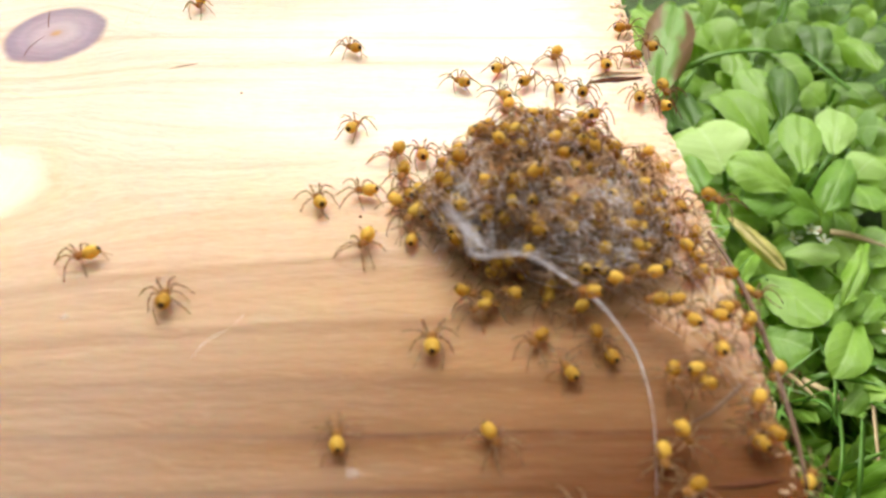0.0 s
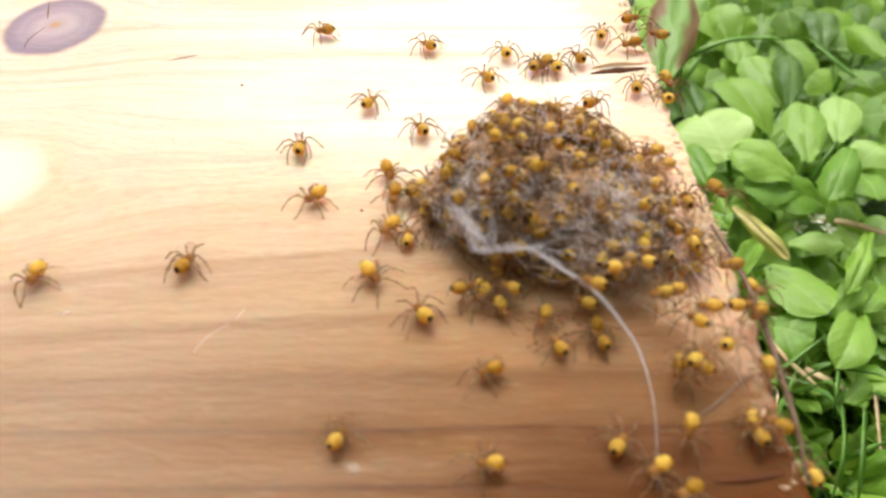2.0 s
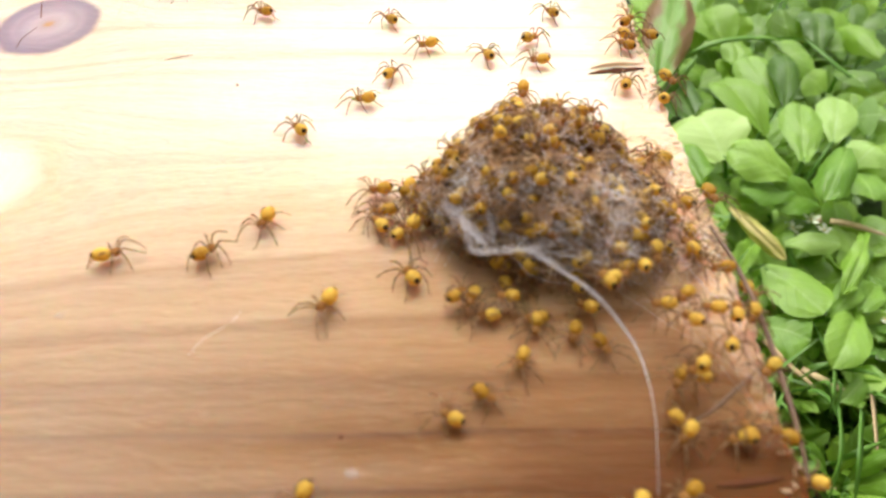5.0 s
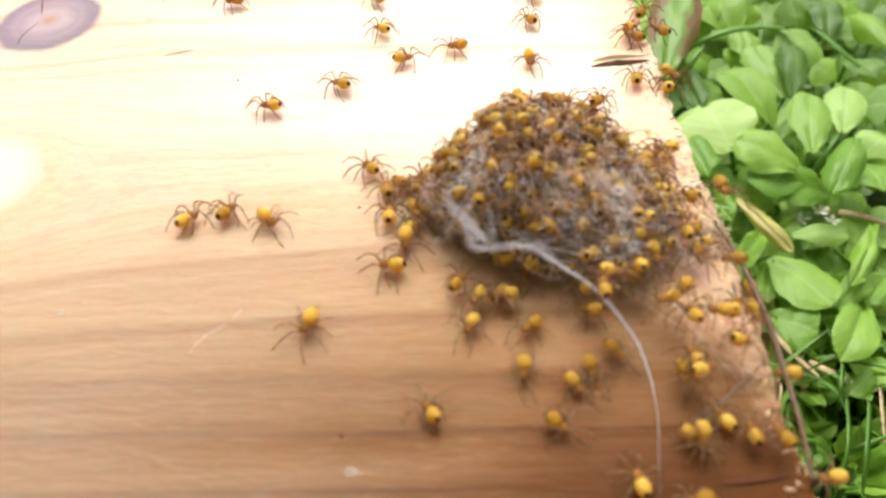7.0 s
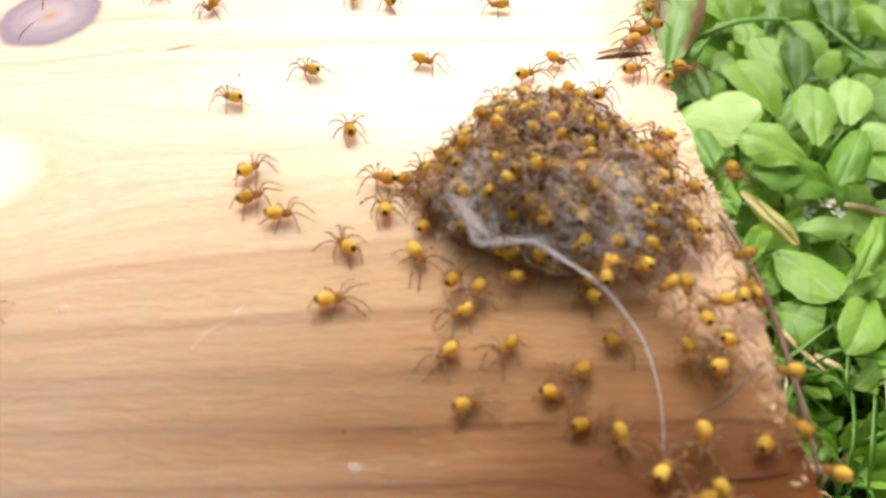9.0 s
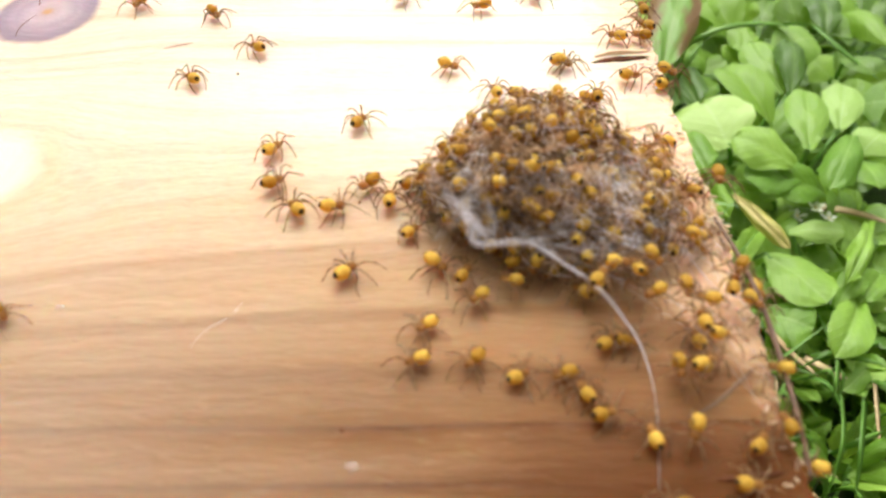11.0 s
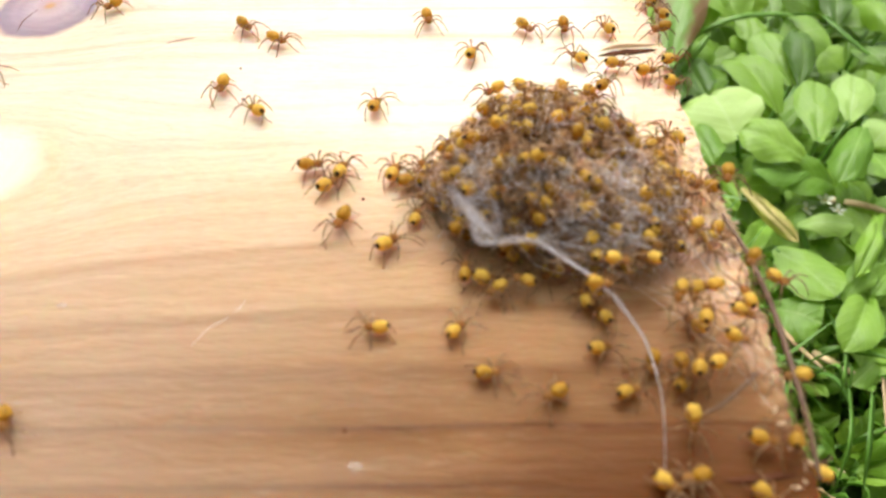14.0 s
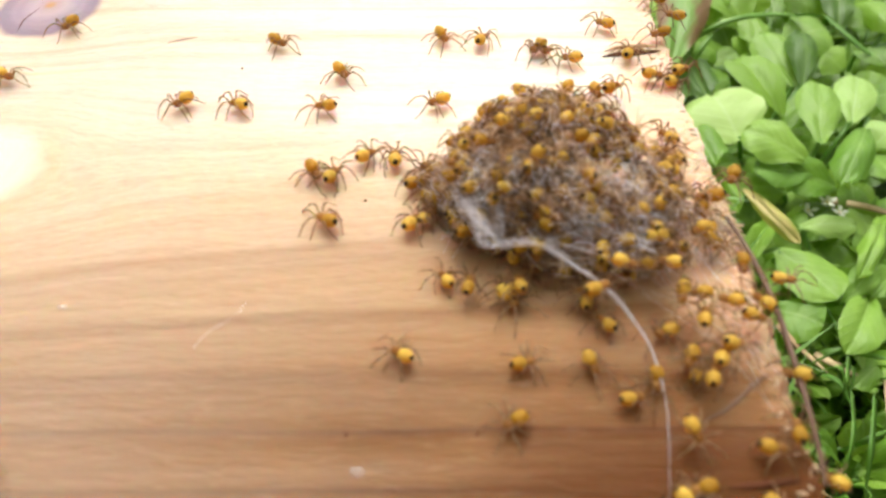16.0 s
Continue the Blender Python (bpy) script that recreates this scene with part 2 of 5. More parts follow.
def waxy(name, a, b, scatter, clear=0.22):
    """The skin of a spiderling: thin and slightly see-through."""
    n = Nodes(name)
    c = n.coords()
    f = n.math("ADD", n.math("MULTIPLY", n.noise(c, 1800, detail=3), 0.6), n.math("MULTIPLY", n.random(), 0.4))
    colour = n.ramp(f, [(0.3, a), (0.7, b)])
    n.set(Base_Color=colour, Roughness=0.55, Specular_IOR_Level=0.25)
    n.shine_through(colour, scatter)
    flesh = n.out.inputs["Surface"].links[0].from_socket
    glass, both = n.add("BsdfTransparent"), n.add("MixShader")
    glass.inputs["Color"].default_value = (1.0, 0.52, 0.14, 1)
    both.inputs[0].default_value = clear
    n.link(flesh, both.inputs[1])
    n.link(glass.outputs[0], both.inputs[2])
    n.link(both.outputs[0], n.out.inputs["Surface"])
    return n.mat


def lawn():
    """Dark damp soil, mossy and grassy away from the bare spots."""
    n = Nodes("mossy_soil")
    c = n.coords()
    bare, fine_grain = n.noise(c, 9, detail=6, rough=0.65), n.noise(c, 260, detail=4)
    soil = n.ramp(fine_grain, [(0.3, (0.012, 0.010, 0.007)), (0.7, (0.045, 0.034, 0.02))])
    moss = n.ramp(n.noise(c, 900, detail=3), [(0.3, (0.02, 0.055, 0.008)), (0.7, (0.07, 0.15, 0.025))])
    n.set(Base_Color=n.mix(n.ramp(bare, [(0.36, (0, 0, 0)), (0.52, (1, 1, 1))]), soil, moss), Roughness=0.95)
    n.bump(fine_grain, 0.8, 0.002)
    return n.mat


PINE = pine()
TORN = plain("torn_pine_fibre", (0.55, 0.42, 0.28), (0.80, 0.66, 0.48), 900, 0.8, thin=0.45)
BARK = plain("dark_resinous_wood", (0.045, 0.016, 0.008), (0.13, 0.046, 0.02), 700, 0.9, Specular_IOR_Level=0.1)
RESIN = plain("resin_streak", (0.50, 0.39, 0.22), (0.62, 0.50, 0.32), 500, 0.5)
TWIG = plain("brown_splinter_wood", (0.07, 0.035, 0.017), (0.17, 0.09, 0.045), 600, 0.6)
SOIL = lawn()
LEAF = leaf_material("fresh_green_leaf", (0.055, 0.145, 0.008), (0.19, 0.37, 0.026), (0.34, 0.52, 0.13))
LEAF_PALE = leaf_material("pale_green_leaf", (0.115, 0.27, 0.018), (0.29, 0.50, 0.065), (0.42, 0.62, 0.20))
LEAF_MINT = leaf_material("very_pale_green_leaf", (0.31, 0.52, 0.11), (0.42, 0.63, 0.17), (0.54, 0.72, 0.34))
LEAF_RED = leaf_material("reddish_dying_leaf", (0.10, 0.26, 0.03), (0.17, 0.34, 0.05), (0.30, 0.40, 0.12), (0.19, 0.068, 0.028))
LEAF_YELLOW = leaf_material("yellowed_leaf", (0.66, 0.54, 0.20), (0.80, 0.68, 0.34), (0.80, 0.68, 0.36), (0.46, 0.42, 0.09))
GRASS = plain("grass_blade", (0.08, 0.22, 0.02), (0.17, 0.37, 0.045), 60, 0.42, thin=0.35)
STRAW = plain("dry_straw", (0.38, 0.26, 0.13), (0.66, 0.52, 0.30), 120, 0.6)
PETAL = plain("white_petal", (0.50, 0.56, 0.40), (0.70, 0.72, 0.60), 200, 0.5)
SILK = silk_material()
YELLOW = waxy("yellow_abdomen", (0.40, 0.225, 0.017), (0.79, 0.56, 0.092), 0.28, 0.28)
AMBER = waxy("amber_carapace", (0.27, 0.135, 0.03), (0.44, 0.235, 0.06), 0.4, 0.35)
BLACK = plain("black_marking", (0.018, 0.011, 0.005), (0.06, 0.035, 0.012), 1500, 0.8, 0, Specular_IOR_Level=0.15)
LEG = waxy("grey_amber_leg", (0.25, 0.16, 0.08), (0.42, 0.30, 0.165), 0.45, 0.22)
LEG_DARK = waxy("dark_leg_joint", (0.12, 0.075, 0.04), (0.22, 0.145, 0.08), 0.4, 0.1)
COCOON = plain("matted_brown_silk", (0.15, 0.09, 0.034), (0.46, 0.33, 0.175), 700, 0.85, 0.8, 0.0004, thin=0.45)
SHED = waxy("shed_skin", (0.56, 0.42, 0.25), (0.76, 0.63, 0.44), 0.55)
VEIL = veil_material()
CRUMB = silk_material("clear_silk", 0.18)


# ---- mesh helpers ----
def mesh_of(name, bm, *materials, smooth=True):
    me = bpy.data.meshes.new(name)
    bmesh.ops.recalc_face_normals(bm, faces=bm.faces)
    bm.to_mesh(me)
    bm.free()
    for m in materials:
        me.materials.append(m)
    if smooth:
        me.polygons.foreach_set("use_smooth", [True] * len(me.polygons))
    return me


def data_mesh(name, verts, faces, *materials, smooth=True):
    me = bpy.data.meshes.new(name)
    me.from_pydata(verts, [], faces)
    for m in materials:
        me.materials.append(m)
    if smooth:
        me.polygons.foreach_set("use_smooth", [True] * len(me.polygons))
    me.update()
    return me


def child(name, me, parent, at=None, label=""):
    ob = new(name, me)
    ob.parent = parent
    if at is not None:
        ob.matrix_basis = at
    return tagged(ob, label)


def tube(points, radii, sides=5, verts=None, faces=None):
    """A tapered tube along points, as lists of vertices and faces."""
    verts, faces = ([], []) if verts is None else (verts, faces)
    points = [Vector(p) for p in points]
    side = None
    first = len(verts)
    for i, p in enumerate(points):
        ahead = (points[min(i + 1, len(points) - 1)] - points[max(i - 1, 0)]).normalized()
        if side is None:
            side = ahead.orthogonal().normalized()
        side = (side - ahead * side.dot(ahead)).normalized()
        other = ahead.cross(side)
        r = radii[i] if isinstance(radii, (list, tuple)) else radii
        for k in range(sides):
            a = 2 * math.pi * k / sides
            verts.append(tuple(p + (side * math.cos(a) + other * math.sin(a)) * r))
    for i in range(len(points) - 1):
        for k in range(sides):
            a, b = first + i * sides + k, first + i * sides + (k + 1) % sides
            faces.append((a, b, b + sides, a + sides))
    faces.append(tuple(range(first + sides - 1, first - 1, -1)))
    last = first + (len(points) - 1) * sides
    faces.append(tuple(range(last, last + sides)))
    return verts, faces


def curve_points(points, steps):
    """A smooth line through points (Catmull-Rom)."""
    p = [Vector(q) for q in points]
    p = [p[0] * 2 - p[1]] + p + [p[-1] * 2 - p[-2]]
    out = []
    for i in range(1, len(p) - 2):
        for k in range(steps):
            t = k / steps
            out.append(0.5 * (2 * p[i] + (p[i + 1] - p[i - 1]) * t + (2 * p[i - 1] - 5 * p[i] + 4 * p[i + 1] - p[i + 2]) * t * t
                              + (3 * p[i] - p[i - 1] - 3 * p[i + 1] + p[i + 2]) * t ** 3))
    return out + [p[-2]]


# ---- the board ----
EDGE = 0.0286
KNOT, KNOT_SIZE = (-0.0564, 0.0442), (0.0075, 0.0083)
LOOP, LOOP_SIZE = (-0.0525, 0.0110), (0.0090, 0.0088)


def edge_at(y):
    return EDGE + 0.0009 * math.exp(-((y - 0.002) / 0.018) ** 2) + 0.0005 * noise.noise((y * 130, 3.1, 0)) + 0.00045 * noise.noise((y * 520, 1.7, 0)) + 0.00022 * noise.noise((y * 1900, 5.2, 0))


def build_board():
    xs = np.concatenate([[-0.32, -0.22, -0.14, -0.10], np.arange(-0.082, -0.0001, 0.0006), np.linspace(0, 1, 56) ** 0.85 * 1.0])
    xs_left, ramp_x = xs[:-56], xs[-56:]
    ys = np.concatenate([[-0.058, -0.05, -0.042], np.arange(-0.036, 0.0641, 0.0004), [0.07, 0.078, 0.087]])
    nx, ny = len(xs), len(ys)
    top, grain, knots, loops = [], [], [], []
    for y in ys:
        e = edge_at(y)
        row = np.concatenate([xs_left, ramp_x * e])
        for x in row:
            d1 = (x - KNOT[0], y - KNOT[1])
            d2 = (x - LOOP[0], y - LOOP[1])
            r1 = math.hypot(d1[0] / KNOT_SIZE[0], d1[1] / KNOT_SIZE[1])
            r2 = math.hypot(d2[0] / LOOP_SIZE[0], d2[1] / LOOP_SIZE[1])
            g = y
            # the fibres rise towards the right over the middle of the board
            soft_left = 0.012 * math.log1p(math.exp(-(x - 0.004) / 0.012))
            g += 0.105 * soft_left * math.exp(-((y - 0.002) / 0.016) ** 2)
            g -= 0.85 * d1[1] * math.exp(-(r1 / 1.6) ** 2)
            g -= 0.75 * d2[1] * math.exp(-(r2 / 1.5) ** 2)
            near = max(0.0, 1 - (e - x) / 0.0042)
            torn = near * (0.00030 * noise.noise((x * 1500, y * 1500, 0)) + 0.00030 * noise.noise((x * 3200, y * 3200, 5)) - 0.0003 * near)
            z = 0.00005 * noise.noise((x * 40, g * 1500, 7)) + torn
            z -= 0.00006 * math.exp(-((g + 0.0195) / 0.0003) ** 2) + 0.00006 * math.exp(-((g + 0.0248) / 0.0003) ** 2)
            if r1 < 1.05:
                z += 0.0001 * (1 - r1)
            top.append((x, y, z))
            grain.append(g)
            knots.append(min(r1, 4))
            loops.append(min(r2, 4))
    faces = [(j * nx + i, j * nx + i + 1, (j + 1) * nx + i + 1, (j + 1) * nx + i) for j in range(ny - 1) for i in range(nx - 1)]
    loop = list(range(nx)) + [j * nx + nx - 1 for j in range(1, ny)] + [(ny - 1) * nx + i for i in range(nx - 2, -1, -1)] + [j * nx for j in range(ny - 2, 0, -1)]
    base = len(top)
    under = [(top[i][0], top[i][1], -0.045) for i in loop]
    m = len(loop)
    faces += [(loop[(k + 1) % m], loop[k], base + k, base + (k + 1) % m) for k in range(m)]
    faces.append(tuple(base + k for k in range(m - 1, -1, -1)))
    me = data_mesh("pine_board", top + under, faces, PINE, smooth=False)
    smooth = np.zeros(len(faces), bool)
    smooth[: (nx - 1) * (ny - 1)] = True
    me.polygons.foreach_set("use_smooth", smooth)
    for name, values, fill in (("grain", grain, None), ("knot", knots, 4.0), ("loop", loops, 4.0)):
        layer = me.attributes.new(name, "FLOAT", "POINT")
        rest = [u[1] + 0.5 * (u[2] + 0.045) for u in under] if fill is None else [fill] * m
        layer.data.foreach_set("value", np.array(values + rest, dtype=np.float32))
    ob = new("pine_board", me)
    return tagged(ob, "pale planed pine board with dark knot and rough sawn end", "board")


board = build_board()


def chip(length, width, height, seed, material, name):
    """A torn, tapering flake of wood, lying along x."""
    rnd = random.Random(seed)
    n, verts = 6, []
    for i in range(n + 1):
        t = i / n
        w = width * 0.5 * (math.sin(math.pi * min(1, t * 0.9 + 0.08)) ** 0.7) * rnd.uniform(0.75, 1.1)
        h = height * (0.35 + 0.65 * math.sin(math.pi * (0.1 + 0.8 * t)))
        y = rnd.uniform(-0.12, 0.12) * width
        verts += [(t * length, y - w, 0), (t * length, y + w, 0), (t * length, y + w * 0.5, h), (t * length, y - w * 0.6, h * rnd.uniform(0.7, 1))]
    faces = [(i * 4 + k, i * 4 + (k + 1) % 4, i * 4 + 4 + (k + 1) % 4, i * 4 + 4 + k) for i in range(n) for k in range(4)]
    faces += [(3, 2, 1, 0), (n * 4, n * 4 + 1, n * 4 + 2, n * 4 + 3)]
    return data_mesh(name, verts, faces, material, smooth=False)


# torn fibres along the sawn end
rnd = random.Random(5)
fibre_meshes = [chip(rnd.uniform(0.4, 1.1) * MM, rnd.uniform(0.15, 0.4) * MM, rnd.uniform(0.1, 0.28) * MM, 40 + i, TORN, "splinter") for i in range(8)]
for i in range(280):
    y = rnd.uniform(-0.034, 0.060)
    if rnd.random() < 0.25:
        y = rnd.gauss(0.003, 0.002)
    if y < -0.006 and rnd.random() < 0.6:
        continue
    x = edge_at(y) - abs(rnd.gauss(0, 0.0013)) - 0.0002
    child("splinter", rnd.choice(fibre_meshes), board,
          pose(x, y, -0.0001 - 0.00015 * rnd.random(), rnd.uniform(-14, 14), rnd.uniform(-10, 8), rnd.choice((0, 0, 90, -90, 180)) + rnd.gauss(0, 35)))


def sliver(points, width, height, material, label, name="bark_sliver"):
    """A long lens-shaped sliver through points on the board."""
    line = curve_points([Vector(p) * MM for p in points], 6)
    n = len(line) - 1
    verts, faces = [], []
    for i, p in enumerate(line):
        t = i / n
        ahead = (line[min(i + 1, n)] - line[max(i - 1, 0)]).normalized()
        side = Vector((-ahead.y, ahead.x, 0)).normalized()
        w = width * MM * (0.06 + math.sin(math.pi * t) ** 0.6) * (0.8 + 0.35 * noise.noise((t * 7, width, 1)))
        h = height * MM * (0.3 + 0.7 * math.sin(math.pi * t))
        verts += [tuple(p - side * w), tuple(p + side * w), tuple(p + side * w * 0.6 + Vector((0, 0, h))), tuple(p - side * w * 0.6 + Vector((0, 0, h)))]
    for i in range(n):
        faces += [(i * 4 + k, i * 4 + (k + 1) % 4, i * 4 + 4 + (k + 1) % 4, i * 4 + 4 + k) for k in range(4)]
    faces += [(3, 2, 1, 0), (n * 4, n * 4 + 1, n * 4 + 2, n * 4 + 3)]
    ob = new(name, data_mesh(name, verts, faces, material, smooth=False))
    return tagged(ob, label, "splinter")


# dark hollows of a slit and two cracks, laid on as thin raised strips
sliver([(19.8, 31.6, 0), (22.5, 32.3, 0), (25, 32.6, 0), (27.8, 33.0, 0)], 0.75, 0.15, BARK, "dark reddish strip laid on for a slit by the sawn end")
sliver([(20.4, 32.9, 0), (23, 33.8, 0), (27.8, 34.1, 0)], 0.45, 0.45, TORN, "pale lifted splinter beside a dark reddish slit", "pale_splinter")
sliver([(20.3, -19.3, 0), (23, -18.0, 0), (25.6, -16.0, 0), (27.6, -14.4, 0)], 0.2, 0.1, TWIG, "brown strip laid on for a split in the pine board corner", "brown_splinter")
sliver([(21.4, -24.5, 0), (24, -24.3, 0), (27.4, -23.9, 0)], 0.35, 0.2, BARK, "dark strip laid on for a crack near the sawn end")
sliver([(-37.4, 35.0, 0), (-35.6, 35.7, 0), (-33.6, 36.4, 0)], 0.22, 0.05, TWIG, "thin brown resin streak in the pine board", "resin_streak")
sliver([(-59.9, 51.2, 0.1), (-58.9, 48.2, 0.12), (-57.9, 45.4, 0.1)], 0.1, 0.04, BARK, "dark drying crack across the knot", "knot_crack")
sliver([(-57.6, 43.6, 0.1), (-58.6, 40.4, 0.1), (-58.4, 37.6, 0.05)], 0.09, 0.04, BARK, "dark drying crack across the knot", "knot_crack")

sliver([(-47.0, 45.1, 0), (-47.2, 47.6, 0), (-47.5, 50.1, 0)], 0.22, 0.03, RESIN, "faint yellow-brown resin streak beside the knot", "resin_streak")
sliver([(-44.8, 47.9, 0), (-44.7, 50.7, 0), (-44.6, 54.2, 0)], 0.22, 0.03, RESIN, "faint yellow-brown resin streak beside the knot", "resin_streak")
sliver([(-41.9, 31.2, 0), (-39.7, 33.1, 0), (-37.2, 34.8, 0)], 0.22, 0.03, RESIN, "faint yellow-brown resin streak beside the knot", "resin_streak")
sliver([(-43.6, 30.5, 0), (-47.5, 28.8, 0), (-53.2, 28.3, 0), (-58.3, 29.9, 0)], 0.22, 0.03, RESIN, "faint yellow-brown resin streak beside the knot", "resin_streak")
# the thin brown splinter that has sprung off along the end
line = curve_points([Vector(p) * MM for p in ((28.3, 3.0, 0.7), (29.0, -2.4, 1.3), (29.5, -8.5, 1.3), (29.5, -14.5, 1.0), (29.3, -20.2, 0.6), (28.9, -24.5, 0.1))], 8)
v, f = tube(line, [0.00012 + 0.00016 * math.sin(math.pi * (0.1 + 0.85 * i / len(line))) for i in range(len(line))], 6)
tagged(new("long_splinter", data_mesh("long_splinter", v, f, TWIG)), "long thin brown splinter sprung off the sawn end", "splinter")


def crumb(x, y, size, seed):
    bm = bmesh.new()
    bmesh.ops.create_icosphere(bm, subdivisions=2, radius=1)
    for q in bm.verts:
        q.co = Vector((q.co.x * size, q.co.y * size * 0.75, q.co.z * size * 0.3)) * MM * (1 + 0.35 * noise.noise(q.co * 1.7 + Vector((seed, 0, 0))))
    ob = new("silk_dot", mesh_of("silk_dot", bm, CRUMB))
    ob.location = (x * MM, y * MM, 0.1 * MM)
    tagged(ob, "small whitish dot of silk stuck to the board", "silk dot")


crumb(-7.1, -23.4, 0.6, 1)
crumb(-35.8, -7.8, 0.45, 2)
for i, (x, y) in enumerate(((-8.2, -20.3), (-8.7, 5.9), (-26.2, 29.2))):
    bm = bmesh.new()
    bmesh.ops.create_icosphere(bm, subdivisions=1, radius=0.00018)
    ob = new("dirt_speck", mesh_of("dirt_speck", bm, BARK))
    ob.location = (x * MM, y * MM, 0.00005)
    tagged(ob, "tiny dark speck of dirt on the board", "dirt speck")
hair = curve_points([Vector(p) * MM for p in ((-22.6, -12.2, 0.0), (-21.7, -10.5, 0.0), (-19.7, -8.8, 0.0), (-18.6, -6.8, 0.0))], 6)
v, f = tube(hair, 0.000016, 4)
tagged(new("silk_hair", data_mesh("silk_hair", v, f, SILK)), "single pale silk hair lying on the board", "silk thread")


# ---- an added wall, unseen behind the camera, that shades the board lying against it ----
bm = bmesh.new()
bmesh.ops.create_cube(bm, size=1)
bmesh.ops.scale(bm, vec=(0.70, 0.05, 0.445), verts=bm.verts)
bmesh.ops.translate(bm, vec=(-0.05, -0.0835, 0.0925), verts=bm.verts)
bmesh.ops.bevel(bm, geom=bm.edges[:], offset=0.003, segments=2, affect="EDGES")
tagged(new("wall_south", mesh_of("wall_south", bm, plain("shade_wall_surface", (0.13, 0.115, 0.095), (0.25, 0.22, 0.18), 60, 0.9, 0.5, 0.001), smooth=False)),
       "plain unseen wall added behind the board to shade it", "wall", kind="structure")


# ---- the ground, a bank that falls away beside the board ----
def ground_z(x, y):
    away = math.hypot(max(x - 0.036, -0.30 - x, 0), max(y - 0.085, -0.075 - y, 0))
    t = min(1, away / 0.05)
    t = t * t * (3 - 2 * t)
    return -0.045 - 0.075 * t + (0.003 * noise.noise((x * 22, y * 22, 0)) + 0.0015 * noise.noise((x * 90, y * 90, 4))) * t


def build_ground():
    gx = np.concatenate([[-300, -60, -12, -3, -0.8], np.arange(-0.40, 0.02, 0.02), np.arange(0.03, 0.34, 0.005), [0.4, 0.6, 1.0, 3, 12, 60, 300]])
    gy = np.concatenate([[-300, -60, -12, -3, -0.8, -0.3, -0.2], np.arange(-0.16, 0.42, 0.006), [0.5, 0.7, 1.2, 3, 12, 60, 300]])
    verts = [(x, y, ground_z(x, y)) for y in gy for x in gx]
    n = len(gx)
    faces = [(j * n + i, j * n + i + 1, (j + 1) * n + i + 1, (j + 1) * n + i) for j in range(len(gy) - 1) for i in range(n - 1)]
    return tagged(new("ground", data_mesh("ground", verts, faces, SOIL)), "dark damp soil under low green plants", "ground", kind="structure")


build_ground()


def leaf_mesh(seed, disc=False):
    """A spoon-shaped leaf of unit length along x: narrow foot, broad blunt tip, grooved along its rib, with a wavy margin."""
    rnd = random.Random(seed)
    fold, arc, droop = rnd.uniform(0.10, 0.42), rnd.uniform(-0.05, 0.22), rnd.uniform(0.25, 0.95)
    if disc:
        fold, arc, droop = 0.03, 0.06, 0.12
    wave, beats, broad = rnd.uniform(0.015, 0.045), rnd.uniform(8, 15), rnd.uniform(0.56, 0.68)
    nx, ny = 18, 12
    verts, faces = [], []
    for i in range(nx + 1):
        u = 1 - (1 - i / nx) ** 1.5
        if u > broad:
            w = 0.5 * max(0.0, 1 - ((u - broad) / (1 - broad)) ** 2.4) ** 0.5
        else:
            v = u / broad
            w = (0.16 + 0.34 * math.sin(v * math.pi / 2) ** 0.9) if disc else (0.11 + 0.39 * math.sin(v * math.pi / 2) ** 1.15)
        w = max(w, 0.02) * (1 + 0.05 * noise.noise((u * 6, seed, 2)))
        for j in range(ny + 1):
            q = j / ny * 2 - 1
            y = q * w * (1 + 0.06 * noise.noise((u * 7, 3 if q > 0 else 8, seed)))
            z = fold * abs(y) - droop * y * y + arc * math.sin(u * 2.6) * 0.7 - 0.10 * u ** 4
            z += wave * math.sin(u * beats + seed + 2 * q) * q * q + 0.03 * noise.noise((u * 3, q * 2, seed)) + 0.010 * noise.noise((u * 9, q * 5, seed))
            verts.append((u, y, z))
    for i in range(nx):
        for j in range(ny):
            a = i * (ny + 1) + j
            faces.append((a, a + 1, a + ny + 2, a + ny + 1))
    return verts, faces


LEAF_SHAPES = [leaf_mesh(i) for i in range(7)] + [leaf_mesh(11, True)]
ROUND = 7
LEAF_MESHES = {}


def leaf_data(shape, material):
    key = (shape, material.name)
    if key not in LEAF_MESHES:
        LEAF_MESHES[key] = data_mesh("leaf", *LEAF_SHAPES[shape], material)
    return LEAF_MESHES[key]


def put_leaf(parent, base, tip, width, shape, material, twist=0.0, face=(-0.15, -0.25, 0.93)):
    base, tip = Vector(base), Vector(tip)
    ahead = tip - base
    length = ahead.length
    x = ahead.normalized()
    z = (Vector(face) - x * x.dot(Vector(face))).normalized()
    turn = Matrix((x, z.cross(x), z)).transposed().to_4x4()
    m = Matrix.Translation(base - parent.location) @ turn @ pose(0, 0, 0, twist) @ Matrix.Diagonal((length, width, length, 1))
    return child("leaf", leaf_data(shape, material), parent, m)


plant_count = 0


